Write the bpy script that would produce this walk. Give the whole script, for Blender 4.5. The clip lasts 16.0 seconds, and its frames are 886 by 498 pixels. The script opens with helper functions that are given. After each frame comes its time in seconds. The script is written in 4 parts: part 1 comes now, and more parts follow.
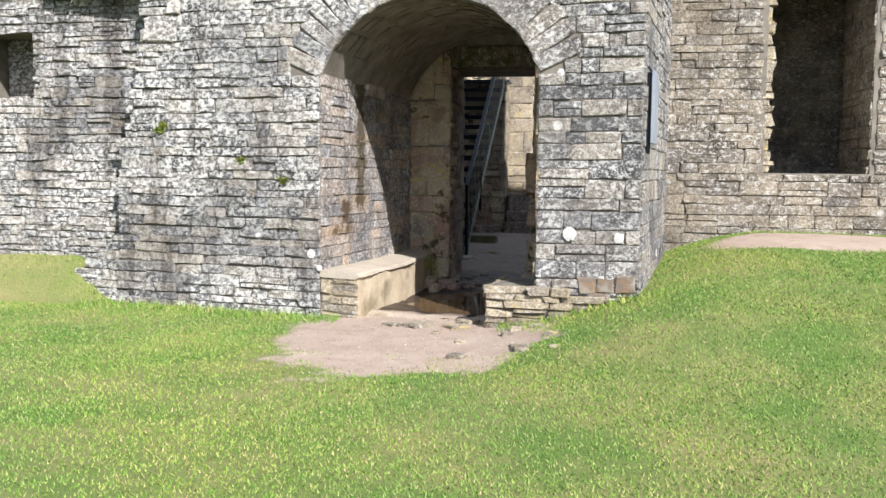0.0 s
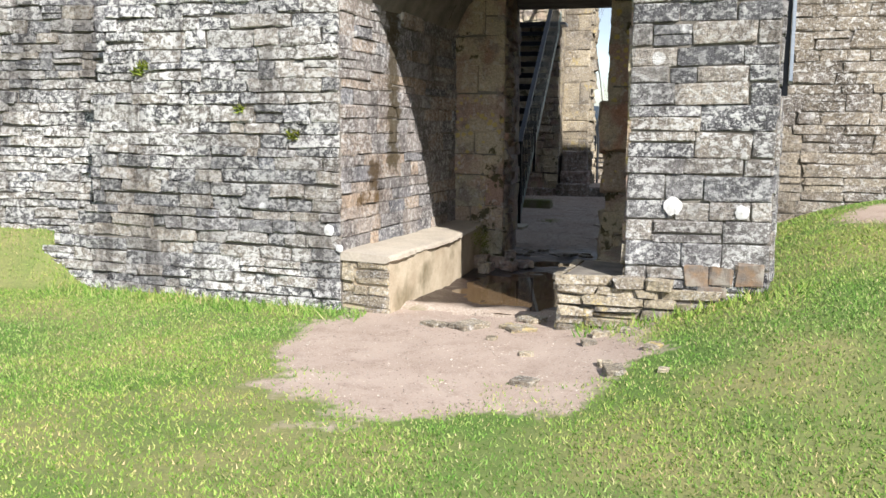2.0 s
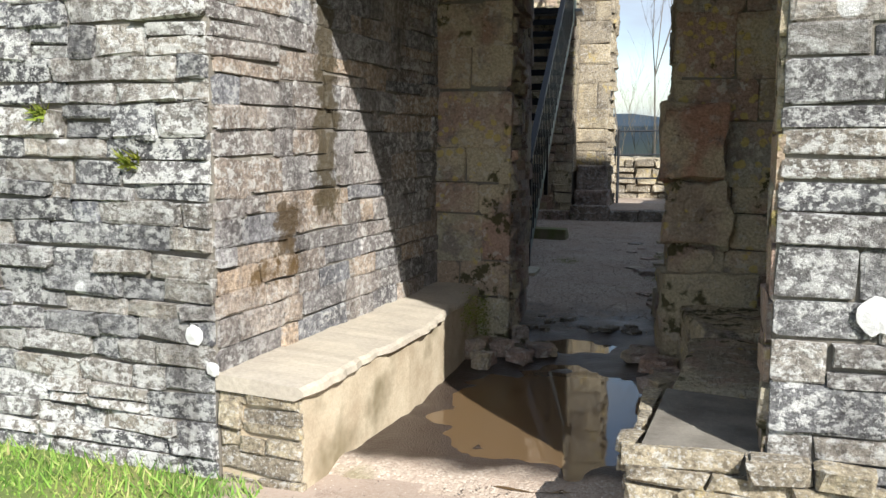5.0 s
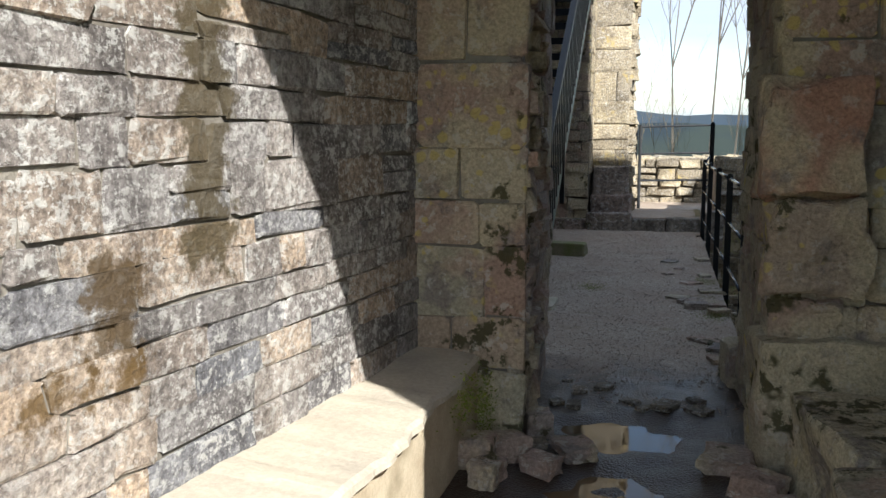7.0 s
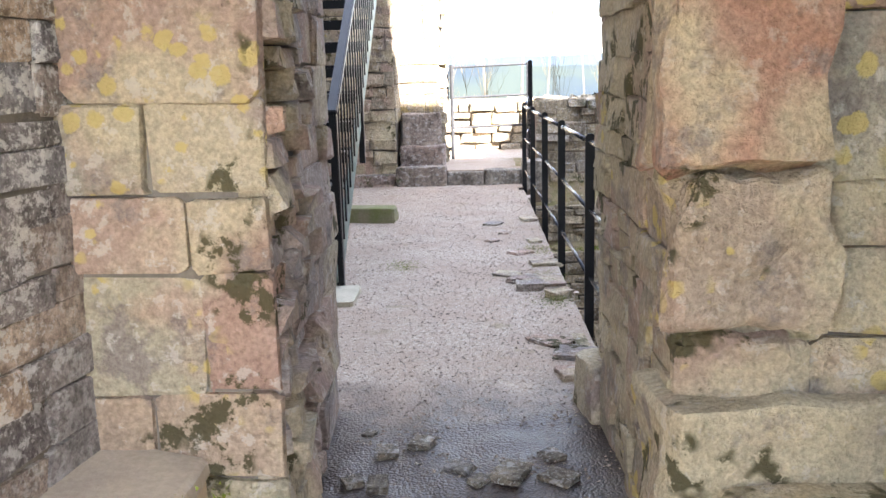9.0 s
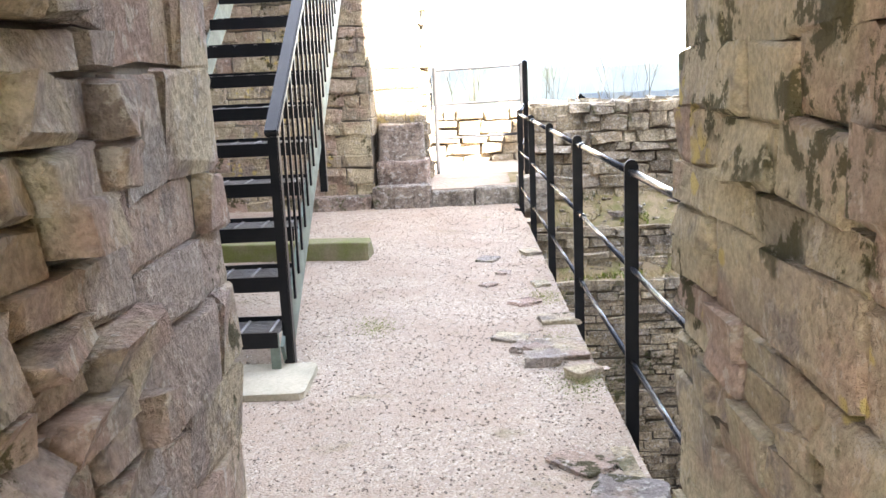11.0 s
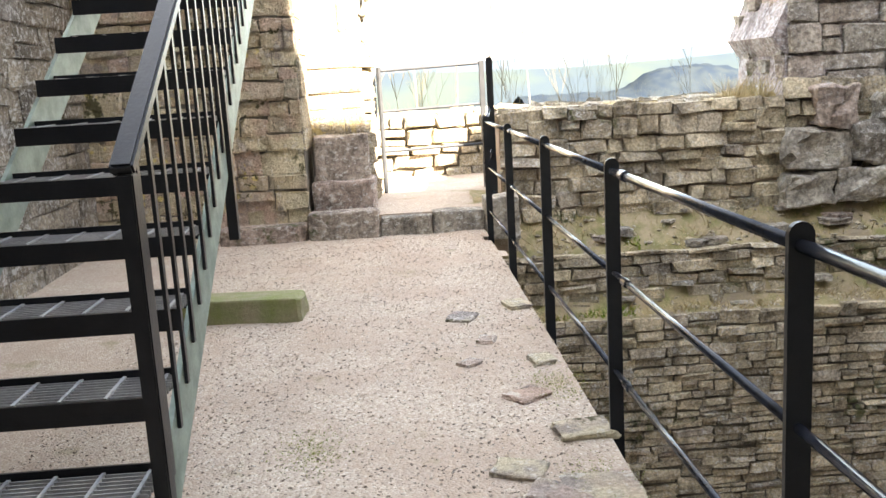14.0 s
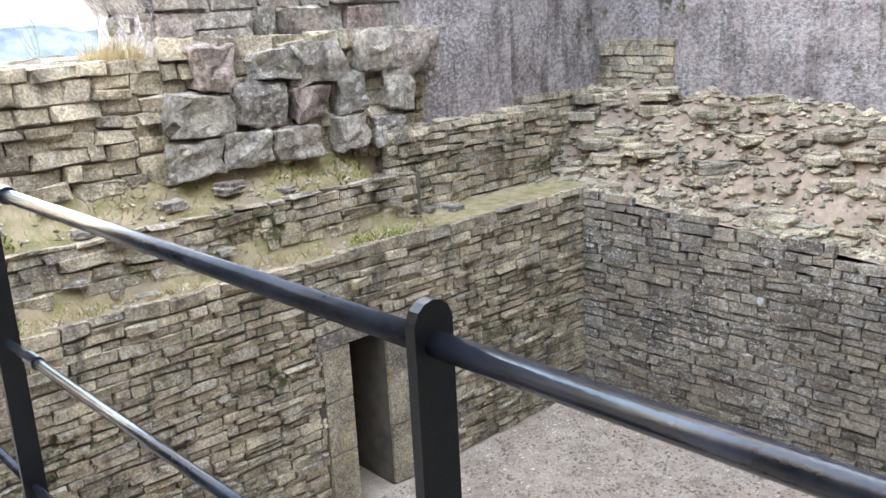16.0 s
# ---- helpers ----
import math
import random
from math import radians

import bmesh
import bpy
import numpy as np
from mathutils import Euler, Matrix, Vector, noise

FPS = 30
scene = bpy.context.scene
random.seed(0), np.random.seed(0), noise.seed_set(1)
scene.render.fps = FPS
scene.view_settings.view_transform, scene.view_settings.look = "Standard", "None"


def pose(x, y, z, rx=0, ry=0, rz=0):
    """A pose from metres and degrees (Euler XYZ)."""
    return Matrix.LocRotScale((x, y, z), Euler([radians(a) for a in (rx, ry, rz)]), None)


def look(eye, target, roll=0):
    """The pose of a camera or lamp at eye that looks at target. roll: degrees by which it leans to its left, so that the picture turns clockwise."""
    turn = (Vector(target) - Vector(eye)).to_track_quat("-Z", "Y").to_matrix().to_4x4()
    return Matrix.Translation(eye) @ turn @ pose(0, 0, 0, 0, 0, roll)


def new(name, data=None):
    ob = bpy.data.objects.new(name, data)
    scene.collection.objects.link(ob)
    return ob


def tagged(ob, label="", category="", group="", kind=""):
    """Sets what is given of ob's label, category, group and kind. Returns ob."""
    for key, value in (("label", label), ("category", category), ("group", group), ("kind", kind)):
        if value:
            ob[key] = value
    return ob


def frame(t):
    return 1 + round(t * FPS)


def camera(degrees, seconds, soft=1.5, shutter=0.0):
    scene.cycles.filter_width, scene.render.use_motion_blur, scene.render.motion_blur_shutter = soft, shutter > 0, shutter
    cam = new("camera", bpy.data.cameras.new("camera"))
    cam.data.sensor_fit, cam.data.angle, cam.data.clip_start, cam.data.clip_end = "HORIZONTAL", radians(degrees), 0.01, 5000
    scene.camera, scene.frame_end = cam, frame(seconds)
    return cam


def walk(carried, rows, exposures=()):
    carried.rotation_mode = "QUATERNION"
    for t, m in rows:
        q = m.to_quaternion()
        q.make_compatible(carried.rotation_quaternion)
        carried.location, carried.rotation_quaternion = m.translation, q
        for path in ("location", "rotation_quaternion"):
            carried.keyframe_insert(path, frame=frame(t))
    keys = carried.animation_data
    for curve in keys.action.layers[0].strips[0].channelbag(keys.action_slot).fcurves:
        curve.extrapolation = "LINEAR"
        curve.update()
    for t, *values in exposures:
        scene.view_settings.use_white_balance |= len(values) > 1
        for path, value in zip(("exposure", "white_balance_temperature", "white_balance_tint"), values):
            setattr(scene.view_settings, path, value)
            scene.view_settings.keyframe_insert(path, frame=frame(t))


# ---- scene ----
cam = camera(52.9, 16.0)
PATH = [
    (0, (0.089, 0.033, 1.53), (-0.284, 1.99, 1.356), 0.6),
    (0.5, (-0.057, 0.519, 1.464), (-0.488, 2.455, 1.204), 0.6),
    (1, (-0.211, 0.995, 1.482), (-0.644, 2.927, 1.205), 0.5),
    (1.5, (-0.3, 1.581, 1.496), (-0.745, 3.512, 1.225), 0.4),
    (2, (-0.46, 2.187, 1.472), (-0.918, 4.116, 1.205), 0.4),
    (2.5, (-0.588, 2.738, 1.47), (-1.047, 4.667, 1.203), 0.5),
    (3, (-0.667, 3.262, 1.495), (-1.127, 5.19, 1.23), 0.5),
    (3.5, (-0.775, 3.833, 1.511), (-1.232, 5.763, 1.248), 0.4),
    (4, (-0.847, 4.454, 1.524), (-1.303, 6.383, 1.26), 0.4),
    (4.2, (-0.889, 4.679, 1.537), (-1.344, 6.61, 1.281), 0.5),
    (6.3, (-1.398, 7.027, 1.526), (-1.859, 8.957, 1.276), 0.0),
    (6.5, (-1.431, 7.225, 1.524), (-1.894, 9.154, 1.267), 0.1),
    (7, (-1.495, 7.731, 1.52), (-1.958, 9.66, 1.263), 0.1),
    (7.5, (-1.597, 8.222, 1.489), (-1.994, 10.162, 1.207), -0.2),
    (8, (-1.624, 8.639, 1.468), (-1.739, 10.599, 1.087), -1.8),
    (8.5, (-1.584, 9.088, 1.501), (-1.653, 11.05, 1.119), -1.7),
    (9, (-1.544, 9.553, 1.502), (-1.608, 11.515, 1.123), -1.5),
    (9.2, (-1.532, 9.719, 1.505), (-1.591, 11.683, 1.132), -1.3),
    (11.3, (-1.55, 11.441, 1.51), (-1.593, 13.406, 1.139), -2.8),
    (11.5, (-1.518, 11.592, 1.516), (-1.571, 13.557, 1.147), -2.9),
    (12, (-1.575, 11.881, 1.529), (-1.628, 13.846, 1.159), -2.9),
    (12.5, (-1.707, 12.155, 1.548), (-1.738, 14.12, 1.176), -2.9),
    (13, (-1.687, 12.398, 1.551), (-1.625, 14.362, 1.18), -3.2),
    (13.5, (-1.652, 12.713, 1.523), (-1.577, 14.678, 1.156), -3.2),
    (14, (-1.671, 13.093, 1.484), (-1.578, 15.057, 1.115), -3.3),
    (14.5, (-1.665, 13.41, 1.465), (-1.325, 15.333, 1.032), -4.5),
    (15, (-1.589, 13.686, 1.46), (-0.874, 15.492, 0.984), -3.3),
    (15.5, (-1.528, 13.946, 1.459), (-0.473, 15.568, 0.951), -1.3),
    (16, (-1.445, 14.2, 1.463), (-0.145, 15.627, 0.94), -3.0),
]
EXPOSURES = [(0.0, 0.9, 6300, 13), (4.0, 0.95, 6350, 10), (6.5, 1.15, 6300, 8), (7.2, 1.4, 6400, 8), (7.6, 1.7, 6500, 8), (8.0, 2.5, 6500, 11), (8.5, 3.55, 6900, 15), (9.2, 3.9, 6700, 17), (11.5, 4.5, 7400, 17), (12.5, 4.35, 7300, 15), (14.5, 4.05, 8000, 12), (15.5, 4.6, 7600, 13), (16.0, 4.8, 7100, 12)]
walk(cam, [(t, look(eye, target, roll)) for t, eye, target, roll in PATH], EXPOSURES)

# ---- light ----
SUN_AZ, SUN_EL = radians(38.5), radians(37)  # from behind and to the side of the gate front
world = bpy.data.worlds.new("world")
scene.world = world
world.use_nodes = True
wn, wl = world.node_tree.nodes, world.node_tree.links
sky = wn.new("ShaderNodeTexSky")
sky.sky_type, sky.sun_disc = "NISHITA", False
sky.sun_elevation, sky.sun_rotation = SUN_EL, math.pi - SUN_AZ
clouds = wn.new("ShaderNodeTexNoise")
clouds.inputs["Scale"].default_value, clouds.inputs["Detail"].default_value = 3.0, 7.0
wc = wn.new("ShaderNodeTexCoord")
wm = wn.new("ShaderNodeMapping")
wm.inputs["Scale"].default_value = (1, 1, 3.5)
wl.new(wc.outputs["Generated"], wm.inputs["Vector"])
wl.new(wm.outputs["Vector"], clouds.inputs["Vector"])
wr = wn.new("ShaderNodeMapRange")
wr.inputs["From Min"].default_value, wr.inputs["From Max"].default_value = 0.40, 0.62
wl.new(clouds.outputs["Fac"], wr.inputs["Value"])
wx = wn.new("ShaderNodeMix")
wx.data_type = "RGBA"
wl.new(wr.outputs["Result"], wx.inputs["Factor"])
wl.new(sky.outputs["Color"], wx.inputs[6])
wx.inputs[7].default_value = (3.3, 3.8, 4.5, 1)
wl.new(wx.outputs[2], wn["Background"].inputs["Color"])
wn["Background"].inputs["Strength"].default_value = 0.105
lamp = bpy.data.lights.new("sun", "SUN")
lamp.energy, lamp.angle, lamp.color = 4.3, radians(0.55), (1.0, 0.965, 0.92)
sun = new("sun", lamp)
sun_dir = Vector((math.sin(SUN_AZ) * math.cos(SUN_EL), -math.cos(SUN_AZ) * math.cos(SUN_EL), math.sin(SUN_EL)))
sun.matrix_world = look((0, 0, 30), Vector((0, 0, 30)) - sun_dir)


# ---- materials ----
class Nodes:
    """A short way to write a node material."""

    def __init__(self, name, rough=0.9, metal=0.0, spec=0.3):
        self.mat = bpy.data.materials.new(name)
        self.mat.use_nodes = True
        self.n, self.l = self.mat.node_tree.nodes, self.mat.node_tree.links
        self.bsdf = self.n["Principled BSDF"]
        self.bsdf.inputs["Roughness"].default_value = rough
        self.bsdf.inputs["Metallic"].default_value = metal
        self.bsdf.inputs["Specular IOR Level"].default_value = spec
        self.pos = self.n.new("ShaderNodeNewGeometry").outputs["Position"]

    def noise(self, scale, detail=4, stretch=(1, 1, 1), rough=0.55, shift=(0, 0, 0)):
        m = self.n.new("ShaderNodeMapping")
        m.inputs["Scale"].default_value, m.inputs["Location"].default_value = stretch, shift
        self.l.new(self.pos, m.inputs["Vector"])
        t = self.n.new("ShaderNodeTexNoise")
        t.inputs["Scale"].default_value, t.inputs["Detail"].default_value, t.inputs["Roughness"].default_value = scale, detail, rough
        self.l.new(m.outputs["Vector"], t.inputs["Vector"])
        return t.outputs["Fac"]

    def voronoi(self, scale):
        t = self.n.new("ShaderNodeTexVoronoi")
        t.inputs["Scale"].default_value = scale
        self.l.new(self.pos, t.inputs["Vector"])
        return t.outputs["Distance"], t.outputs["Color"]

    def span(self, value, lo, hi, a=0.0, b=1.0):
        r = self.n.new("ShaderNodeMapRange")
        for k, v in (("From Min", lo), ("From Max", hi), ("To Min", a), ("To Max", b)):
            r.inputs[k].default_value = v
        self.l.new(value, r.inputs["Value"])
        return r.outputs["Result"]

    def maths(self, op, a, b):
        m = self.n.new("ShaderNodeMath")
        m.operation = op
        for k, v in enumerate((a, b)):
            if isinstance(v, (int, float)):
                m.inputs[k].default_value = v
            else:
                self.l.new(v, m.inputs[k])
        return m.outputs[0]

    def mix(self, fac, a, b, how="MIX"):
        x = self.n.new("ShaderNodeMix")
        x.data_type, x.blend_type = "RGBA", how
        for k, v in ((0, fac), (6, a), (7, b)):
            if isinstance(v, tuple):
                x.inputs[k].default_value = (*v, 1)
            elif isinstance(v, (int, float)):
                x.inputs[k].default_value = v
            else:
                self.l.new(v, x.inputs[k])
        return x.outputs[2]

    def ramp(self, fac, stops):
        r = self.n.new("ShaderNodeValToRGB")
        e = r.color_ramp.elements
        while len(e) < len(stops):
            e.new(0.5)
        for el, (p, c) in zip(e, stops):
            el.position, el.color = p, (*c, 1)
        self.l.new(fac, r.inputs["Fac"])
        return r.outputs["Color"]

    def piece(self):
        """A value of its own for each piece, loose object or joined island."""
        o = self.n.new("ShaderNodeObjectInfo").outputs["Random"]
        g = self.n.new("ShaderNodeNewGeometry").outputs["Random Per Island"]
        return self.maths("FRACT", self.maths("ADD", o, g), 0.0)

    def attr(self, name):
        a = self.n.new("ShaderNodeAttribute")
        a.attribute_name = name
        return a.outputs["Fac"]

    def done(self, color, bump=None, strength=0.4, dist=0.01, rough=None):
        if isinstance(color, tuple):
            self.bsdf.inputs["Base Color"].default_value = (*color, 1)
        else:
            self.l.new(color, self.bsdf.inputs["Base Color"])
        if bump is not None:
            b = self.n.new("ShaderNodeBump")
            b.inputs["Strength"].default_value, b.inputs["Distance"].default_value = strength, dist
            self.l.new(bump, b.inputs["Height"])
            self.l.new(b.outputs["Normal"], self.bsdf.inputs["Normal"])
        if rough is not None:
            self.l.new(rough, self.bsdf.inputs["Roughness"])
        return self.mat


def stone_mat(name, stops, lichen=0.5, gold=0.0, moss=0.0, streak=0.0, pale=(0.66, 0.65, 0.61), grain=38, speck=0.5, stains=()):
    """Weathered stone: a colour for each piece, staining, specks, pale and golden lichen, moss, dark runs."""
    k = Nodes(name, 0.92)
    piece = k.piece()
    c = k.ramp(piece, stops)
    blot = k.noise(2.6, 6, rough=0.65)
    c = k.mix(k.span(blot, 0.42, 0.6, 0.0, 0.8), c, k.mix(1.0, c, (0.45, 0.44, 0.45), "MULTIPLY"))
    fine = k.noise(grain, 7, rough=0.75)
    c = k.mix(k.span(fine, 0.4, 0.62), k.mix(1.0, c, (0.6, 0.58, 0.56), "MULTIPLY"), k.mix(1.0, c, (1.5, 1.48, 1.42), "MULTIPLY"))
    big = k.noise(1.1, 5, shift=(7, 3, 1))
    mid = k.noise(17, 6, stretch=(1, 1, 1.4), rough=0.7)
    if lichen:
        f = k.maths("MULTIPLY", k.span(big, 0.36, 0.6, 0.25, 1.0), k.span(mid, 0.58 - 0.08 * lichen, 0.63 - 0.06 * lichen))
        c = k.mix(k.maths("MULTIPLY", f, min(1.0, 0.45 + 0.4 * lichen)), c, pale)
        sp = k.maths("MULTIPLY", k.span(k.noise(62, 3, rough=0.6), 0.57, 0.61), k.span(big, 0.4, 0.55, 0.2, 1.0))
        c = k.mix(k.maths("MULTIPLY", sp, speck), c, pale)
        d, col = k.voronoi(3.1)
        spots = k.maths("MULTIPLY", k.span(k.maths("ADD", d, k.maths("MULTIPLY", fine, 0.10)), 0.21, 0.18), k.span(k.noise(1.3, 2, shift=(2, 9, 4)), 0.56, 0.60))
        c = k.mix(k.maths("MULTIPLY", spots, 0.75 * min(1, lichen)), c, (0.74, 0.73, 0.70))
    if gold:
        f = k.maths("MULTIPLY", k.span(k.noise(13, 5, rough=0.65), 0.52, 0.56), k.span(k.noise(1.7, 4, shift=(4, 1, 8)), 0.60 - 0.14 * gold, 0.66 - 0.1 * gold))
        c = k.mix(k.maths("MULTIPLY", f, 0.75), c, (0.52, 0.40, 0.16))
    if moss:
        f = k.maths("MULTIPLY", k.span(k.noise(8, 6, shift=(1, 1, 5), rough=0.65), 0.50, 0.58), k.span(k.noise(1.1, 3, shift=(9, 2, 2)), 0.62 - 0.2 * moss, 0.7 - 0.2 * moss))
        c = k.mix(k.maths("MULTIPLY", f, 0.9), c, (0.065, 0.075, 0.025))
    if streak:
        f = k.span(k.noise(3.4, 5, stretch=(1, 1, 0.14), shift=(3, 3, 0), rough=0.65), 0.54, 0.62)
        c = k.mix(k.maths("MULTIPLY", f, streak), c, k.mix(1.0, c, (0.22, 0.2, 0.19), "MULTIPLY"))
    if stains:
        xyz = k.n.new("ShaderNodeSeparateXYZ")
        k.l.new(k.pos, xyz.inputs[0])
        rag = k.maths("MULTIPLY", k.maths("SUBTRACT", k.noise(9, 5, rough=0.7), 0.5), 0.5)
        for y0, y1, z0, z1, color in stains:
            wy = k.maths("ABSOLUTE", k.maths("SUBTRACT", xyz.outputs[1], (y0 + y1) / 2), 0)
            wz = k.maths("ABSOLUTE", k.maths("SUBTRACT", xyz.outputs[2], (z0 + z1) / 2), 0)
            f = k.maths("MULTIPLY", k.span(k.maths("ADD", wy, rag), (y1 - y0) / 2 + 0.03, (y1 - y0) / 2 - 0.03), k.span(k.maths("ADD", wz, rag), (z1 - z0) / 2 + 0.03, (z1 - z0) / 2 - 0.03))
            c = k.mix(k.maths("MULTIPLY", f, 0.85), c, color)
    h = k.maths("ADD", k.maths("MULTIPLY", fine, 0.8), mid)
    return k.done(c, h, 0.9, 0.022)


def plain_noise_mat(name, a, b, scale=6, rough=0.9, bump=0.5, fine=60, c2=None, metal=0.0):
    k = Nodes(name, rough, metal)
    c = k.mix(k.span(k.noise(scale, 5), 0.35, 0.65), a, b)
    f = k.noise(fine, 4, rough=0.7)
    c = k.mix(k.span(f, 0.3, 0.7, 0, 0.6), c, k.mix(1.0, c, (1.5, 1.5, 1.5), "MULTIPLY"))
    if c2:
        c = k.mix(k.span(k.noise(scale * 0.3, 4, shift=(5, 5, 5)), 0.52, 0.62), c, c2)
    return k.done(c, f, bump, 0.01)


GREYS = [(0.0, (0.10, 0.10, 0.105)), (0.3, (0.17, 0.17, 0.175)), (0.55, (0.25, 0.235, 0.215)), (0.8, (0.32, 0.285, 0.24)), (1.0, (0.14, 0.145, 0.165))]
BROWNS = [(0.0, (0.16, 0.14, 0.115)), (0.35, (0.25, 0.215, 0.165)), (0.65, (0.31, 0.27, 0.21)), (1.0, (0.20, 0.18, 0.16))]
BUFFS = [(0.0, (0.36, 0.31, 0.22)), (0.5, (0.43, 0.37, 0.265)), (1.0, (0.28, 0.245, 0.19))]
M_FRONT = stone_mat("lichen_grey_stone", GREYS, lichen=1.3, gold=0.0, streak=0.6, speck=0.8)
M_REVEAL = stone_mat("pinkish_grey_reveal_stone", [(0.0, (0.22, 0.21, 0.21)), (0.4, (0.36, 0.32, 0.29)), (0.7, (0.46, 0.36, 0.27)), (0.85, (0.20, 0.205, 0.225)), (1.0, (0.36, 0.34, 0.33))], lichen=0.8, streak=0.35, gold=0.0, stains=((10.16, 10.40, 1.1, 3.2, (0.07, 0.052, 0.022)), (9.76, 9.94, 0.9, 1.16, (0.075, 0.045, 0.014)), (9.5, 9.95, 0.82, 0.87, (0.12, 0.07, 0.02))))


def ashlar_mat(name, stops, gold=0.5, moss=0.5, pale=0.4):
    """Soft sandstone: a colour for each block, slow drifts of hue, round golden lichen, crusts and moss."""
    k = Nodes(name, 0.93)
    c = k.ramp(k.piece(), stops)
    c = k.mix(k.span(k.noise(3.0, 5, rough=0.6), 0.50, 0.62, 0.0, 0.65), c, (0.47, 0.335, 0.26))
    c = k.mix(k.span(k.noise(1.7, 4, shift=(5, 2, 7), rough=0.5), 0.50, 0.58, 0.0, 0.75), c, (0.58, 0.52, 0.36))
    c = k.mix(k.span(k.noise(3.6, 6, shift=(1, 8, 3), rough=0.65), 0.55, 0.62, 0.0, 0.75), c, (0.25, 0.22, 0.205))
    fine = k.noise(55, 6, rough=0.7)
    c = k.mix(k.span(fine, 0.35, 0.65), k.mix(1.0, c, (0.72, 0.70, 0.68), "MULTIPLY"), k.mix(1.0, c, (1.22, 1.2, 1.17), "MULTIPLY"))
    mid = k.noise(14, 6, rough=0.65)
    if pale:
        c = k.mix(k.maths("MULTIPLY", k.span(mid, 0.57, 0.62), pale), c, (0.64, 0.60, 0.52))
    if gold:
        d, col = k.voronoi(13)
        grey = k.n.new("ShaderNodeRGBToBW")
        k.l.new(col, grey.inputs[0])
        disc = k.span(k.maths("ADD", k.maths("ADD", d, k.maths("MULTIPLY", grey.outputs[0], 0.7)), k.maths("MULTIPLY", mid, 0.9)), 1.10, 1.02)
        f = k.maths("MULTIPLY", disc, k.span(k.noise(1.9, 4, shift=(4, 1, 8)), 0.60 - 0.14 * gold, 0.64 - 0.14 * gold))
        c = k.mix(k.maths("MULTIPLY", f, 0.8), c, (0.60, 0.48, 0.17))
    if moss:
        f = k.maths("MULTIPLY", k.span(k.noise(9, 7, shift=(1, 1, 5), rough=0.7), 0.50, 0.54), k.span(k.noise(2.3, 4, shift=(9, 2, 2)), 0.66 - 0.16 * moss, 0.69 - 0.16 * moss))
        c = k.mix(k.maths("MULTIPLY", f, 0.92), c, (0.075, 0.07, 0.03))
    h = k.maths("ADD", k.maths("MULTIPLY", fine, 0.5), k.maths("ADD", mid, k.maths("MULTIPLY", k.noise(5, 5, shift=(2, 2, 2)), 2.0)))
    return k.done(c, h, 1.0, 0.04)


SANDSTONES = [(0.0, (0.46, 0.37, 0.26)), (0.2, (0.44, 0.32, 0.26)), (0.4, (0.33, 0.31, 0.285)), (0.6, (0.44, 0.41, 0.30)), (0.8, (0.38, 0.255, 0.20)), (1.0, (0.52, 0.44, 0.32))]
PINKS = [(0.0, (0.42, 0.31, 0.26)), (0.3, (0.38, 0.34, 0.31)), (0.6, (0.48, 0.37, 0.30)), (0.8, (0.32, 0.30, 0.29)), (1.0, (0.50, 0.34, 0.26))]
OLIVES = [(0.0, (0.40, 0.34, 0.24)), (0.5, (0.47, 0.42, 0.30)), (0.8, (0.40, 0.30, 0.25)), (1.0, (0.33, 0.30, 0.23))]
M_ASHLAR = ashlar_mat("lichened_sandstone_ashlar", SANDSTONES, 0.8, 0.6, 0.55)
M_JAMB = ashlar_mat("pinkish_grey_jamb_stone", PINKS, 0.0, 0.4, 0.6)
M_OLIVE = ashlar_mat("buff_green_jamb_stone", OLIVES, 0.2, 0.6, 0.4)
M_REDBLOCK = ashlar_mat("weathered_red_sandstone", [(0.0, (0.40, 0.22, 0.16)), (1.0, (0.44, 0.26, 0.19))], 0.1, 0.2, 0.3)
M_PIER = stone_mat("dressed_grey_stone", GREYS, lichen=1.0, streak=0.4, speck=0.7)
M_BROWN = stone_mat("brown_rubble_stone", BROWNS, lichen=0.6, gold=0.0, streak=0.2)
M_PIT = stone_mat("pit_rubble_stone", [(0.0, (0.30, 0.255, 0.185)), (0.4, (0.47, 0.40, 0.285)), (0.75, (0.56, 0.48, 0.34)), (1.0, (0.38, 0.33, 0.27))], lichen=0.35, moss=0.45, streak=0.55, speck=0.35)
M_BLOCK = stone_mat("large_rough_block_stone", [(0.0, (0.27, 0.245, 0.21)), (0.5, (0.38, 0.345, 0.29)), (1.0, (0.33, 0.26, 0.225))], lichen=0.35, moss=0.45, streak=0.45, grain=18, speck=0.2)
M_BUFF = stone_mat("pale_buff_ashlar", BUFFS, lichen=0.2, gold=0.3)
M_VAULT = stone_mat("shade_darkened_vault_stone", [(0.0, (0.10, 0.085, 0.06)), (1.0, (0.17, 0.145, 0.10))], lichen=0.25, moss=0.4, streak=0.5)
M_MORTAR = plain_noise_mat("old_lime_mortar", (0.22, 0.20, 0.165), (0.13, 0.115, 0.095), 5, bump=0.8)
M_PALEMORTAR = plain_noise_mat("pale_lime_mortar", (0.46, 0.44, 0.40), (0.32, 0.30, 0.27), 5, bump=0.6)
M_DARKJOINT = plain_noise_mat("deep_earth_joint", (0.09, 0.08, 0.065), (0.15, 0.13, 0.10), 5, bump=0.8)
M_PITEARTH = plain_noise_mat("crumbled_mortar_earth", (0.36, 0.275, 0.21), (0.23, 0.175, 0.13), 7, bump=1.0, fine=30)
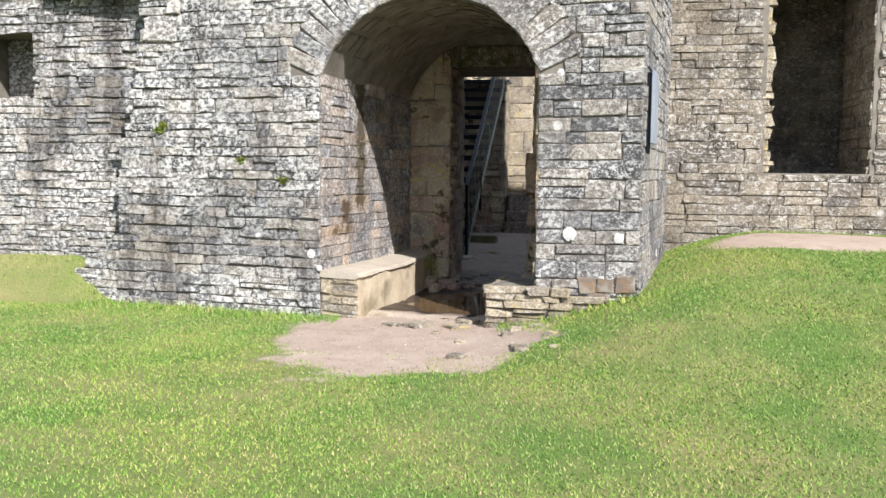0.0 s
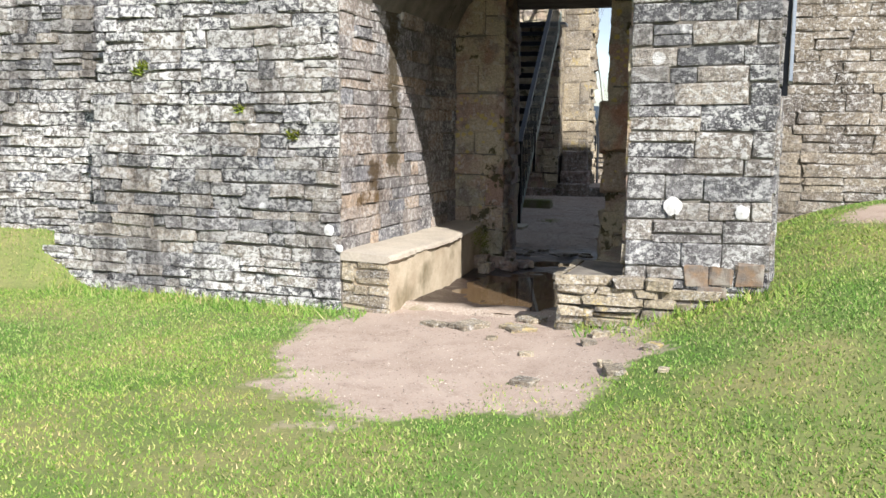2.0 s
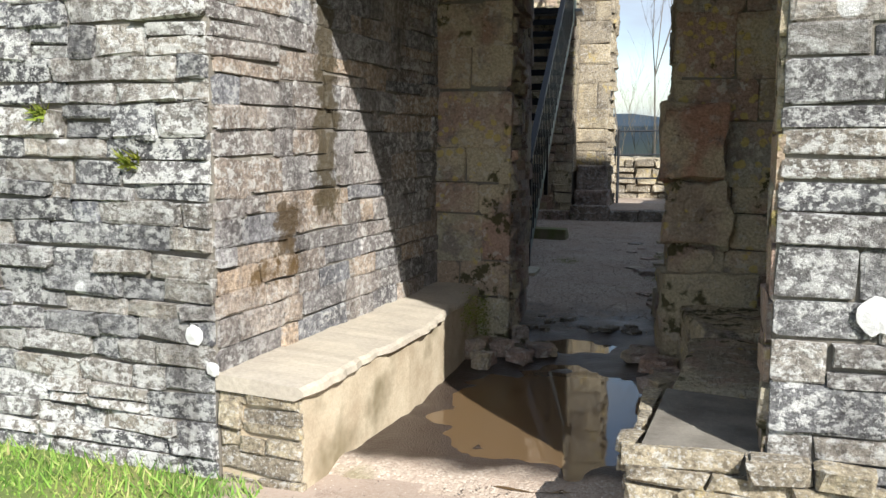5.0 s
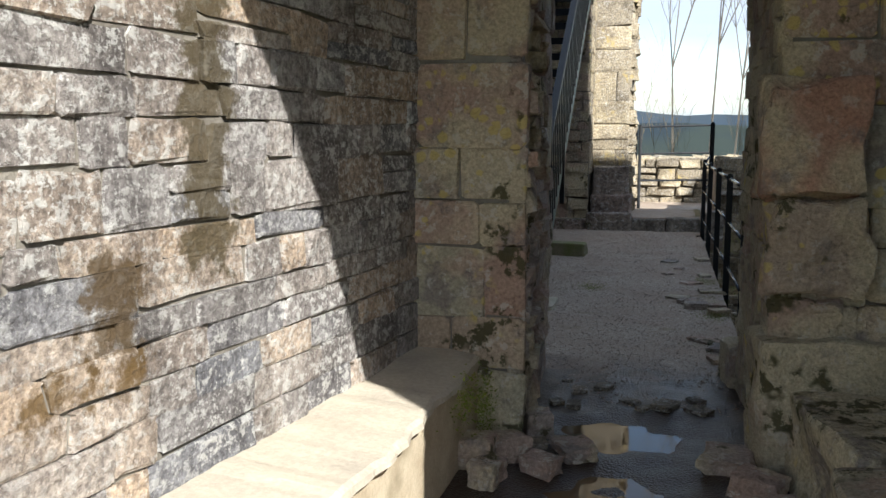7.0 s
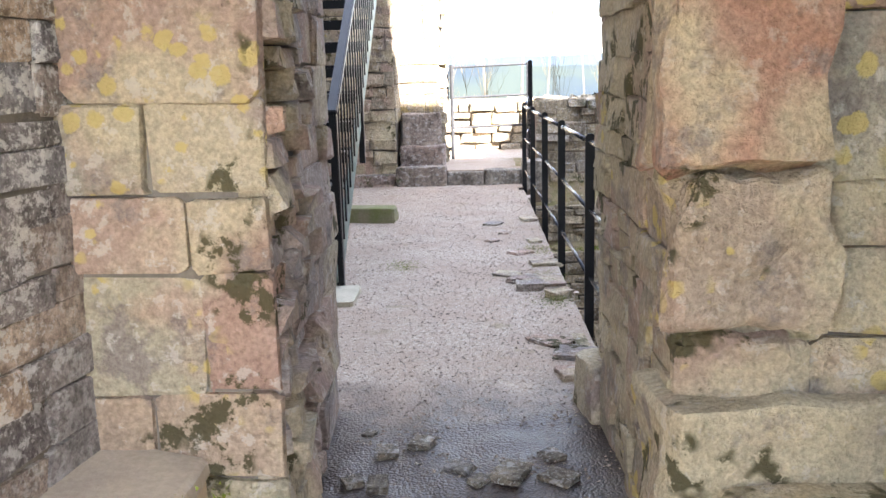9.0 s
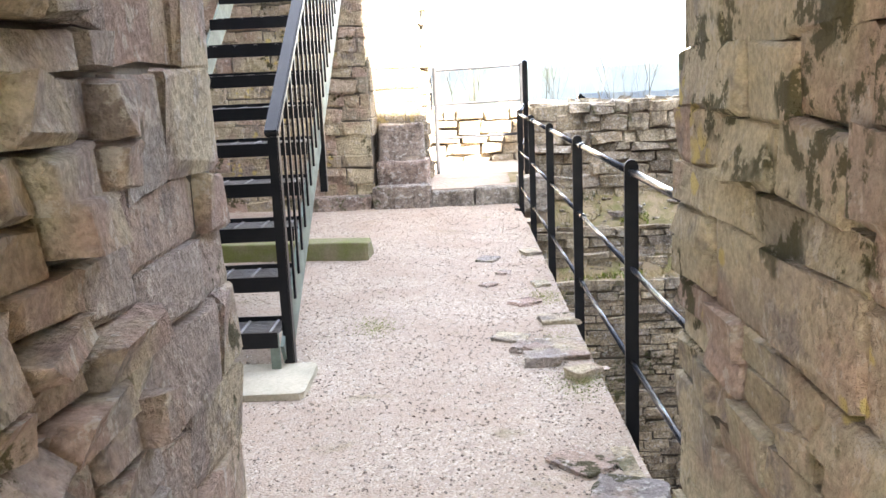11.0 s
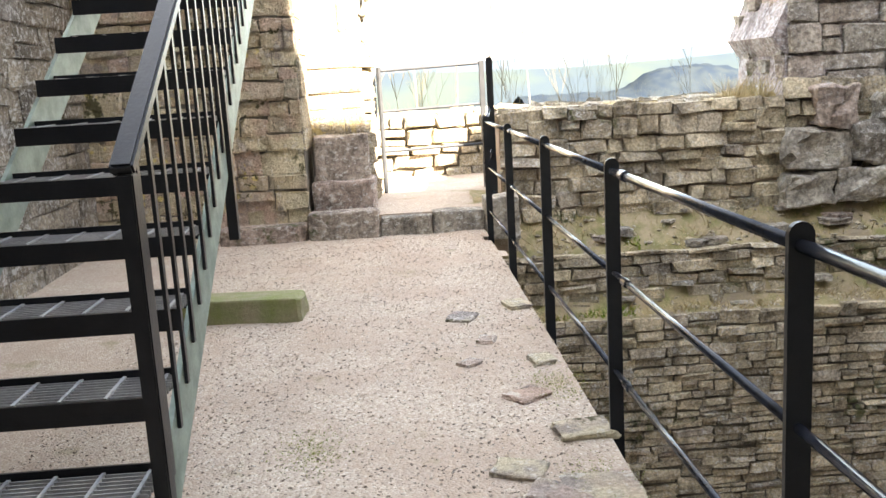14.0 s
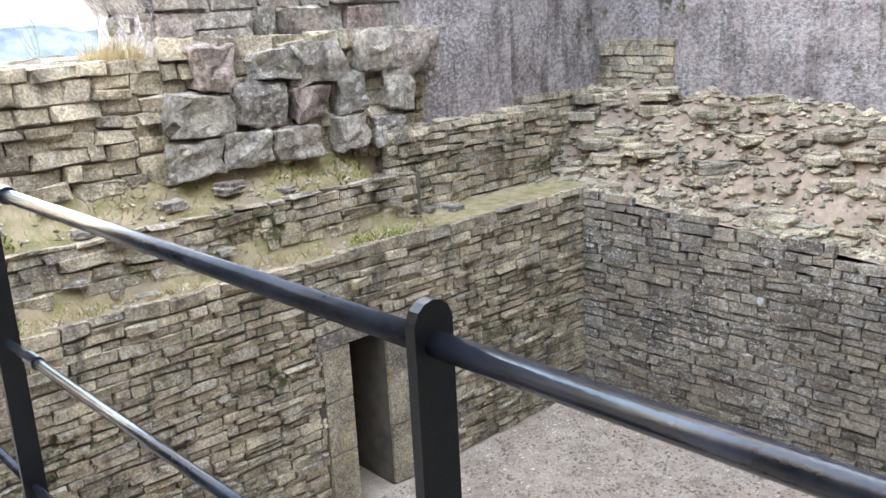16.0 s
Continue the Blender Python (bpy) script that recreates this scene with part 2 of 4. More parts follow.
M_RENDER = stone_mat("weathered_wall_plaster", [(0.0, (0.34, 0.29, 0.28)), (1.0, (0.34, 0.29, 0.28))], lichen=0.9, moss=0.2, streak=0.5, grain=16, pale=(0.50, 0.49, 0.49))
M_BENCHTOP = plain_noise_mat("worn_sandstone_slab", (0.42, 0.37, 0.29), (0.33, 0.29, 0.235), 3, bump=0.35, fine=45)
M_BENCHFACE = plain_noise_mat("lime_rendered_bench_face", (0.47, 0.40, 0.29), (0.36, 0.29, 0.20), 5, bump=0.5, c2=(0.22, 0.18, 0.11))
M_CONCRETE = plain_noise_mat("pale_concrete", (0.46, 0.42, 0.32), (0.36, 0.33, 0.25), 4, bump=0.25)
M_MOSSBLOCK = plain_noise_mat("mossy_stone", (0.22, 0.20, 0.13), (0.15, 0.17, 0.06), 6, bump=0.6)
M_PAINT = plain_noise_mat("black_paint_steel", (0.0035, 0.004, 0.006), (0.007, 0.008, 0.010), 9, rough=0.36, bump=0.12)
M_STEEL = plain_noise_mat("worn_galvanised_steel", (0.22, 0.27, 0.23), (0.13, 0.165, 0.14), 9, rough=0.5, bump=0.1, metal=0.2)
M_GATE = plain_noise_mat("dull_grey_gate_steel", (0.018, 0.02, 0.023), (0.03, 0.032, 0.035), 9, rough=0.5, bump=0.1)
M_RAIL = plain_noise_mat("worn_black_rail_paint", (0.006, 0.007, 0.010), (0.02, 0.024, 0.034), 14, rough=0.2, bump=0.1)
M_GRATE = plain_noise_mat("grey_grating_steel", (0.36, 0.36, 0.36), (0.26, 0.26, 0.26), 9, rough=0.5, bump=0.1, metal=0.5)
M_SIGN = plain_noise_mat("grey_sign_plastic", (0.22, 0.25, 0.29), (0.26, 0.29, 0.33), 2, rough=0.4, bump=0.02)
M_TREE = plain_noise_mat("grey_brown_bare_bark", (0.10, 0.09, 0.075), (0.15, 0.13, 0.105), 8, bump=0.2)
M_TWIG = plain_noise_mat("pale_bare_twigs", (0.16, 0.13, 0.08), (0.11, 0.09, 0.055), 8, bump=0.2)
M_DRYGRASS = plain_noise_mat("dry_straw_grass", (0.40, 0.31, 0.17), (0.26, 0.21, 0.10), 4, bump=0.0)


def leaf_mat(name, stops):
    k = Nodes(name, 0.75, spec=0.2)
    c = k.ramp(k.piece(), stops)
    c = k.mix(k.span(k.noise(0.55, 4), 0.38, 0.62), c, k.mix(1.0, c, (1.35, 1.12, 1.0), "MULTIPLY"))
    return k.done(c)


M_GRASSBLADE = leaf_mat("short_mown_grass", [(0.0, (0.06, 0.15, 0.02)), (0.4, (0.15, 0.29, 0.05)), (0.75, (0.24, 0.34, 0.09)), (0.93, (0.30, 0.34, 0.13)), (1.0, (0.42, 0.37, 0.21))])
M_MOSS = leaf_mat("green_tuft_leaf", [(0.0, (0.10, 0.17, 0.02)), (1.0, (0.20, 0.24, 0.04))])


def ground_mat():
    k = Nodes("lawn_and_bare_earth", 0.95)
    bare = k.attr("bare")
    g = k.mix(k.span(k.noise(1.1, 5), 0.35, 0.65), (0.075, 0.125, 0.03), (0.17, 0.165, 0.075))
    g = k.mix(k.span(k.noise(45, 4, rough=0.7), 0.3, 0.7), g, k.mix(1.0, g, (1.7, 1.6, 1.3), "MULTIPLY"))
    d, _ = k.voronoi(42)
    e = k.mix(k.span(k.noise(2.3, 5), 0.3, 0.7), (0.44, 0.34, 0.27), (0.30, 0.215, 0.16))
    e = k.mix(k.span(k.noise(5.5, 6, shift=(2, 2, 0), rough=0.7), 0.52, 0.64, 0, 0.7), e, (0.20, 0.13, 0.095))
    e = k.mix(k.span(k.noise(70, 4, rough=0.75), 0.35, 0.7), e, (0.45, 0.37, 0.30))
    edge = k.maths("ADD", bare, k.maths("MULTIPLY", k.maths("SUBTRACT", k.noise(9, 5), 0.5), 0.55))
    c = k.mix(k.span(edge, 0.42, 0.58), g, e)
    return k.done(c, k.noise(60, 5, rough=0.75), 0.5, 0.012)


def gravel_mat():
    k = Nodes("crushed_stone_gravel", 0.9)
    wet = k.attr("wet")
    d, col = k.voronoi(85)
    bw = k.n.new("ShaderNodeRGBToBW")
    k.l.new(col, bw.inputs[0])
    c = k.ramp(bw.outputs[0], [(0.0, (0.30, 0.235, 0.18)), (0.4, (0.39, 0.315, 0.25)), (0.7, (0.46, 0.385, 0.305)), (1.0, (0.56, 0.50, 0.42))])
    c = k.mix(k.span(k.noise(1.5, 6, rough=0.65), 0.42, 0.60, 0, 0.6), c, (0.36, 0.27, 0.205))
    c = k.mix(k.maths("MULTIPLY", k.span(k.noise(2.7, 5, shift=(3, 1, 0)), 0.62, 0.72), 0.5), c, (0.16, 0.15, 0.06))
    w = k.span(k.maths("ADD", wet, k.maths("MULTIPLY", k.maths("SUBTRACT", k.noise(4, 5), 0.5), 0.8)), 0.3, 0.7)
    c = k.mix(w, c, k.mix(1.0, c, (0.13, 0.115, 0.11), "MULTIPLY"))
    return k.done(c, k.maths("SUBTRACT", k.noise(40, 4), d), 0.4, 0.012, rough=k.span(w, 0.0, 1.0, 0.95, 0.34))


M_GROUND, M_GRAVEL = ground_mat(), gravel_mat()
k = Nodes("muddy_puddle_water", 0.03, spec=0.5)
k.bsdf.inputs["IOR"].default_value = 1.33
M_WATER = k.done((0.13, 0.085, 0.045), k.noise(5, 2), 0.03, 0.01)
k = Nodes("far_hills_haze_tint", 1.0, spec=0.0)
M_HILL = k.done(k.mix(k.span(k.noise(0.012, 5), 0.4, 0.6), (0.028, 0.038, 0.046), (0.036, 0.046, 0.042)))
k = Nodes("near_bank_scrub", 1.0, spec=0.0)
M_BANK = k.done(k.mix(k.span(k.noise(0.6, 5), 0.4, 0.6), (0.30, 0.25, 0.13), (0.16, 0.16, 0.07)))


M_LEDGE = plain_noise_mat("earth_and_dead_grass", (0.30, 0.235, 0.15), (0.16, 0.15, 0.06), 7, bump=1.0, fine=30, c2=(0.24, 0.19, 0.13))


# ---- mesh helpers ----
def mesh_ob(name, verts, faces, mat, parent=None, smooth=False):
    me = bpy.data.meshes.new(name)
    me.from_pydata([tuple(v) for v in verts], [], faces)
    me.validate()
    bm = bmesh.new()
    bm.from_mesh(me)
    bmesh.ops.recalc_face_normals(bm, faces=bm.faces)
    bm.to_mesh(me)
    bm.free()
    me.materials.append(mat)
    if smooth:
        me.shade_smooth()
    ob = new(name, me)
    ob.parent = parent
    return ob


def boxes(name, items, mat, parent=None, bevel=0.0):
    """One mesh of axis-aligned boxes (x0, y0, z0, x1, y1, z1)."""
    bm = bmesh.new()
    for x0, y0, z0, x1, y1, z1 in items:
        bmesh.ops.create_cube(bm, size=1, matrix=Matrix.Translation(((x0 + x1) / 2, (y0 + y1) / 2, (z0 + z1) / 2)) @ Matrix.Diagonal((x1 - x0, y1 - y0, z1 - z0, 1)))
    if bevel:
        bmesh.ops.bevel(bm, geom=bm.edges[:], offset=bevel, segments=2, affect="EDGES", profile=0.6)
    return part(name, bm, mat, parent)


def part(name, bm, mat, parent=None, label=""):
    me = bpy.data.meshes.new(name)
    bm.to_mesh(me)
    bm.free()
    me.materials.append(mat)
    ob = new(name, me)
    ob.parent = parent
    if label:
        tagged(ob, label)
    return ob


def tube(bm, a, b, r, sides=8, r2=None):
    a, b = Vector(a), Vector(b)
    d = b - a
    m = Matrix.Translation((a + b) / 2) @ d.to_track_quat("Z", "Y").to_matrix().to_4x4()
    bmesh.ops.create_cone(bm, cap_ends=True, segments=sides, radius1=r, radius2=r if r2 is None else r2, depth=d.length, matrix=m)


def bar(bm, a, b, w, h, up=(0, 0, 1), bevel=0.0):
    """A flat bar from a to b, w across and h along up."""
    a, b, up = Vector(a), Vector(b), Vector(up)
    d = (b - a).normalized()
    s = d.cross(up).normalized()
    n = s.cross(d).normalized()
    m = Matrix((s, n, d)).transposed().to_4x4()
    m.translation = (a + b) / 2
    g = bmesh.ops.create_cube(bm, size=1, matrix=m @ Matrix.Diagonal((w, h, (b - a).length, 1)))
    if bevel:
        edges = list({e for v in g["verts"] for e in v.link_edges})
        bmesh.ops.bevel(bm, geom=edges, offset=bevel, segments=2, affect="EDGES")


def prism(name, poly, y0, y1, mat, m=Matrix(), parent=None):
    """A polygon in x and z, carried from y0 to y1."""
    n = len(poly)
    v = [m @ Vector((x, y0, z)) for x, z in poly] + [m @ Vector((x, y1, z)) for x, z in poly]
    f = [tuple(range(n)), tuple(range(2 * n - 1, n - 1, -1))] + [(i, (i + 1) % n, (i + 1) % n + n, i + n) for i in range(n)]
    return mesh_ob(name, v, f, mat, parent)


# a small stock of rough stone shapes, one unit wide and high, face towards -y
def rough_stone(seed, rugged):
    rng = random.Random(seed)
    N = 4
    us = [-0.5, -0.43, 0.43, 0.5]
    verts, faces = [], []
    for j in range(N):
        for i in range(N):
            u, v = us[i], us[j]
            rim = i in (0, N - 1) or j in (0, N - 1)
            corner = i in (0, N - 1) and j in (0, N - 1)
            u += rng.uniform(-1, 1) * (0.05 if rim else 0.12) * rugged
            v += rng.uniform(-1, 1) * (0.085 if rim else 0.12) * rugged
            if corner:
                u, v = u * (1 - 0.07 * rugged), v * (1 - 0.10 * rugged)
            d = -0.72 + rng.uniform(-0.15, 0.15) * rugged if rim else -1.0 + rng.uniform(-0.3, 0.3) * rugged
            verts.append((u, d, v))
    for i in range(N - 1):
        for j in range(N - 1):
            a = j * N + i
            faces.append((a, a + 1, a + N + 1, a + N))
    ring = [0, 1, 2, 3, 7, 11, 15, 14, 13, 12, 8, 4]
    base = len(verts)
    for q in ring:
        verts.append((verts[q][0] * 1.02, 0.35, verts[q][2] * 1.02))
    for q in range(12):
        r = (q + 1) % 12
        faces.append((ring[r], ring[q], base + q, base + r))
    return verts, faces


STOCK, STOCK_MESH = {}, {}
for kind, rugged in (("rough", 1.0), ("dressed", 0.4)):
    STOCK[kind] = [rough_stone(q + (100 if kind == "rough" else 0), rugged) for q in range(16)]


def stock_mesh(kind, q, mat):
    key = (kind, q, mat.name)
    if key not in STOCK_MESH:
        me = bpy.data.meshes.new("brick")
        me.from_pydata(*[STOCK[kind][q][0], [], STOCK[kind][q][1]])
        me.materials.append(mat)
        STOCK_MESH[key] = me
    return STOCK_MESH[key]


STONES_LATER = []


def masonry(parent, m, u0, u1, v0, v1, course=0.13, length=0.34, mat=None, keep=None, single=None, kind="rough", proud=0.022, joint=0.012, wob=0.3, seed=1):
    """Stones laid in courses over the rectangle u0..u1, v0..v1 of the plane of m (x along, z up, face to -y).
    keep(u, v) says where there is wall; single(u, v) picks those that are pieces of their own."""
    STONES_LATER.append((parent, m, u0, u1, v0, v1, course, length, mat, keep, single, kind, proud, joint, wob, seed))


def lay_stones():
    for parent, m, u0, u1, v0, v1, course, length, mat, keep, single, kind, proud, joint, wob, seed in STONES_LATER:
        rng = random.Random(seed)
        lone, joined = [], []
        v = v0
        while v < v1 - 0.03:
            h = min(course * rng.choice((0.7, 0.85, 1.0, 1.0, 1.15, 1.35)), v1 - v)
            if v1 - v - h < 0.04:
                h = v1 - v
            u = u0
            while u < u1 - 0.02:
                w = length * rng.uniform(0.45, 1.6) * (0.8 + 0.25 * h / course)
                if u1 - u - w < 0.1:
                    w = u1 - u
                cu, cv = u + w / 2, v + h / 2
                lo, hi = u, u + w
                if keep is not None:
                    good = [keep(u + w * (g + 0.5) / 10, cv) for g in range(10)]
                    runs, start = [], None
                    for g in range(11):
                        if g < 10 and good[g]:
                            start = g if start is None else start
                        elif start is not None:
                            runs.append((g - start, start, g))
                            start = None
                    best = max(runs) if runs else (0, 0, 0)
                    lo, hi = u + w * best[1] / 10, u + w * best[2] / 10
                if hi - lo > 0.06:
                    cu = (lo + hi) / 2
                    rows = [(cu, cv, hi - lo, h)]
                    if h > course * 1.1 and rng.random() < 0.25:
                        f = rng.uniform(0.4, 0.6)
                        rows = [(cu, v + h * f / 2, hi - lo, h * f), (cu, v + h * (1 + f) / 2, hi - lo, h * (1 - f))]
                    for a, b, ww, hh in rows:
                        depth = proud * rng.uniform(0.5, 1.5)
                        mm = m @ pose(a, 0, b + rng.uniform(-1, 1) * wob * 0.012, rng.uniform(-4, 4) * wob, rng.uniform(-3, 3) * wob, rng.uniform(-4, 4) * wob) @ Matrix.Diagonal((max(0.03, ww - joint), depth, max(0.02, hh - joint * 0.8), 1))
                        (lone if single is not None and len(lone) < 300 and single(a, b) else joined).append((mm, rng.randrange(16)))
                u += w
            v += h
        for mm, q in lone:
            ob = new("brick", stock_mesh(kind, q, mat))
            ob.parent = parent
            ob.matrix_basis = mm
        if joined:
            vs, fs = [], []
            for mm, q in joined:
                sv, sf = STOCK[kind][q]
                base = len(vs)
                a = np.array(mm)
                pts = np.array(sv) @ a[:3, :3].T + a[:3, 3]
                vs.extend(map(tuple, pts))
                fs.extend(tuple(i + base for i in f) for f in sf)
            me = bpy.data.meshes.new("stonework")
            me.from_pydata(vs, [], fs)
            me.materials.append(mat)
            ob = new("stonework", me)
            ob.parent = parent
            tagged(ob, kind="stuff")


def facing(x, y, towards):
    """The plane through (x, y) whose face looks towards that angle in degrees (-90 is the way of the gate front); x of the plane runs to the viewer's right."""
    return pose(x, y, 0, 0, 0, towards + 90)


def structure(ob, label, category="wall"):
    return tagged(ob, label, category, kind="structure")


def smooth01(a, b, x):
    t = min(1, max(0, (x - a) / (b - a)))
    return t * t * (3 - 2 * t)


# ---- the ground outside ----
def front_y(x):
    return 9.25 - 0.13 * (x + 3.02)


def lawn_z(x, y):
    z = -0.06 + 0.02 * math.sin(x * 0.9) * math.sin(y * 0.7)
    z += 0.55 * smooth01(-1.3, 1.2, x) * smooth01(4.5, 8.9, y)
    z += 0.30 * smooth01(0.3, 2.0, x) * smooth01(8.0, 11.5, y)
    z += 0.30 * smooth01(-5.6, -6.3, x) * smooth01(9.3, 9.85, y) * 1.75
    return z


def bareness(x, y):
    a = 1 - math.hypot((x + 1.75) / 1.25, (y - 8.3) / 1.75) if y < 8.3 else 1 - abs(x + 1.75) / 1.25
    b = 1 - math.hypot((x - 2.5) / 1.3, (y - 11.0) / 0.75)
    a += 0.30 * noise.noise((x * 1.7, y * 1.7, 6)) + 0.12 * noise.noise((x * 5, y * 5, 6))
    return max(0.0, min(1.0, 0.5 + 1.3 * max(a, b)))


def sheet(name, x0, x1, y0, y1, step, zf, mat, attrs, hole=None):
    nx, ny = int((x1 - x0) / step) + 1, int((y1 - y0) / step) + 1
    vs, fs, vals = [], [], {k: [] for k in attrs}
    for j in range(ny):
        for i in range(nx):
            x, y = x0 + (x1 - x0) * i / (nx - 1), y0 + (y1 - y0) * j / (ny - 1)
            vs.append((x, y, zf(x, y)))
            for k, f in attrs.items():
                vals[k].append(f(x, y))
    for j in range(ny - 1):
        for i in range(nx - 1):
            a = j * nx + i
            if hole is None or not hole(vs[a][0] + step / 2, vs[a][1] + step / 2):
                fs.append((a, a + 1, a + nx + 1, a + nx))
    me = bpy.data.meshes.new(name)
    me.from_pydata(vs, [], fs)
    for k in attrs:
        at = me.attributes.new(k, "FLOAT", "POINT")
        at.data.foreach_set("value", np.array(vals[k], dtype=np.float32))
    me.materials.append(mat)
    me.shade_smooth()
    return new(name, me)


lawn = sheet("lawn", -16, 14, -8, 12.2, 0.12, lawn_z, M_GROUND, {"bare": bareness}, hole=lambda x, y: y > front_y(x) + 0.25 and -5.5 < x < 0.2)
structure(lawn, "green mown lawn with worn bare earth before the gate", "ground")
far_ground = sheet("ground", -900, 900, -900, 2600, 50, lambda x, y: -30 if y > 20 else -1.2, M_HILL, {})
structure(far_ground, "land reaching to the horizon, coloured with a blue haze tint", "ground")


def blades(name, count, area, height, mat, zf, chance, seed, lean=0.7, width=0.006):
    rng = np.random.default_rng(seed)
    x0, x1, y0, y1 = area
    px, py = rng.uniform(x0, x1, count), rng.uniform(y0, y1, count)
    pick = rng.random(count)
    ok = np.array([pick[i] < chance(px[i], py[i]) for i in range(count)])
    px, py = px[ok], py[ok]
    n = len(px)
    pz = np.array([zf(px[i], py[i]) for i in range(n)])
    a, hh = rng.uniform(0, 2 * math.pi, n), height * rng.uniform(0.5, 1.3, n)
    w = width * rng.uniform(0.7, 1.4, n)
    lx, ly = rng.normal(0, lean, n) * hh, rng.normal(0, lean, n) * hh
    v = np.empty((n, 3, 3), dtype=np.float32)
    v[:, 0] = np.stack([px - np.cos(a) * w, py - np.sin(a) * w, pz - 0.005], 1)
    v[:, 1] = np.stack([px + np.cos(a) * w, py + np.sin(a) * w, pz - 0.005], 1)
    v[:, 2] = np.stack([px + lx, py + ly, pz + hh], 1)
    me = bpy.data.meshes.new(name)
    me.from_pydata(v.reshape(-1, 3), [], np.arange(3 * n).reshape(-1, 3))
    me.materials.append(mat)
    return tagged(new(name, me), kind="stuff")


def grassy(x, y):
    if y > front_y(x) + 0.05 and -5.6 < x < 0.4:
        return 0.0
    b = bareness(x, y)
    patch = noise.noise((x * 0.9, y * 0.9, 0))
    return max(0.0, min(1.0, 1.35 - 1.9 * b + 0.35 * patch)) * (0.55 + 0.45 * smooth01(-0.3, 0.3, patch))


tagged(blades("lawn_grass", 520000, (-7.5, 5.0, 2.4, 11.9), 0.019, M_GRASSBLADE, lawn_z, grassy, 5, width=0.0052), "short green mown grass growing on the lawn", "grass")
tagged(blades("long_grass", 9000, (-6.0, 0.6, 8.5, 9.9), 0.075, M_GRASSBLADE, lawn_z, lambda x, y: (0.0 if -2.75 < x < -1.0 else 1.0) * smooth01(-0.55, -0.2, y - front_y(x)) * (1.0 if y < front_y(x) - 0.02 else 0.0), 6, lean=0.5), "longer bright green grass along the wall foot", "grass")

# ---- the gatehouse front ----
FX, FY = -3.02, 9.25
TILT_F = math.degrees(math.atan2(-0.13, 1))
front = pose(FX, FY, 0, 0, 0, TILT_F)          # x along the front, y into the wall
SPAN, SPRING, RISE, TOP = 2.38, 2.52, 0.82, 5.6
RAD = ((SPAN / 2) ** 2 + RISE ** 2) / (2 * RISE)
CZ = SPRING + RISE - RAD


def arch_z(u):
    return CZ + math.sqrt(max(0.0, RAD ** 2 - (u - SPAN / 2) ** 2))


def left_end(v):
    """Where the ruined end of the front stands at that height."""
    steps = -2.62 - 0.09 * noise.noise((v * 4.1, 3, 3))
    return steps - 0.85 * (1 - smooth01(-0.1, 0.9, v)) + 0.35 * smooth01(1.2, 3.2, v)


RIGHT = 3.40
arc = [(SPAN * i / 16, arch_z(SPAN * i / 16)) for i in range(17)]
edge_l = [(left_end(v) + 0.14, v) for v in np.linspace(-0.4, 3.4, 20)]
outline = edge_l + [(-2.2, 3.6), (-2.2, TOP), (RIGHT, TOP), (RIGHT, -0.4), (SPAN, -0.4)] + [(u, z) for u, z in reversed(arc)] + [(0, -0.4)]
wall_front = structure(prism("wall_front", outline, 0.0, 2.85, M_MORTAR, front), "lichened grey rubble gatehouse wall with an arched entrance", "wall")


def in_front(u, v):
    if u < left_end(v) and v < 3.5:
        return False
    if 0 <= u <= SPAN and v < SPRING:
        return False
    if -0.4 < u < SPAN + 0.4:
        if v > SPRING - 0.1 and math.atan2(abs(u - SPAN / 2), v - CZ) > math.asin(SPAN / 2 / RAD) + 0.02:
            return u < 0 or u > SPAN
        return math.hypot(u - SPAN / 2, v - CZ) > RAD + 0.44 if v > SPRING - 0.1 else not 0 < u < SPAN
    return True


masonry(wall_front, front, -3.6, 0.0, -0.3, 4.4, 0.115, 0.30, M_FRONT, in_front, lambda u, v: -1.6 < u and 0.0 < v < 2.3, proud=0.03, wob=0.8, seed=3)
masonry(wall_front, front, SPAN, RIGHT, -0.3, 4.4, 0.14, 0.30, M_PIER, in_front, lambda u, v: 0.1 < v < 3.4, kind="dressed", proud=0.022, joint=0.013, wob=0.6, seed=4)
masonry(wall_front, front, 0.0, SPAN, SPRING, 4.4, 0.14, 0.34, M_FRONT, in_front, None, seed=5)
# the ring of voussoirs
for q in range(21):
    a0 = math.asin((SPAN / 2) / RAD)
    a = -a0 + 2 * a0 * (q + 0.5) / 21
    r = RAD + 0.235
    ob = new("voussoir", stock_mesh("dressed", q % 16, M_FRONT if q < 8 else M_PIER))
    ob.parent = wall_front
    ob.matrix_basis = front @ pose(SPAN / 2 + r * math.sin(a), 0, CZ + r * math.cos(a), 0, math.degrees(a), 0) @ Matrix.Diagonal((2 * a0 * r / 21 - 0.012, 0.03, 0.47, 1))

M_RUST = plain_noise_mat("iron_stained_stone", (0.21, 0.14, 0.085), (0.15, 0.13, 0.11), 14, bump=0.9, fine=40, c2=(0.30, 0.27, 0.22))
for q, (u, v, w, h) in enumerate([(2.90, 0.42, 0.17, 0.15), (3.08, 0.43, 0.16, 0.14), (3.27, 0.45, 0.19, 0.17), (3.02, 0.31, 0.2, 0.08)]):
    ob = new("brick", stock_mesh("rough", q, M_RUST))
    ob.parent = wall_front
    ob.matrix_basis = front @ pose(u, -0.004, v) @ Matrix.Diagonal((w, 0.03, h, 1))
M_CRUST = plain_noise_mat("white_lichen_crust", (0.62, 0.61, 0.58), (0.45, 0.44, 0.42), 30, bump=0.4)
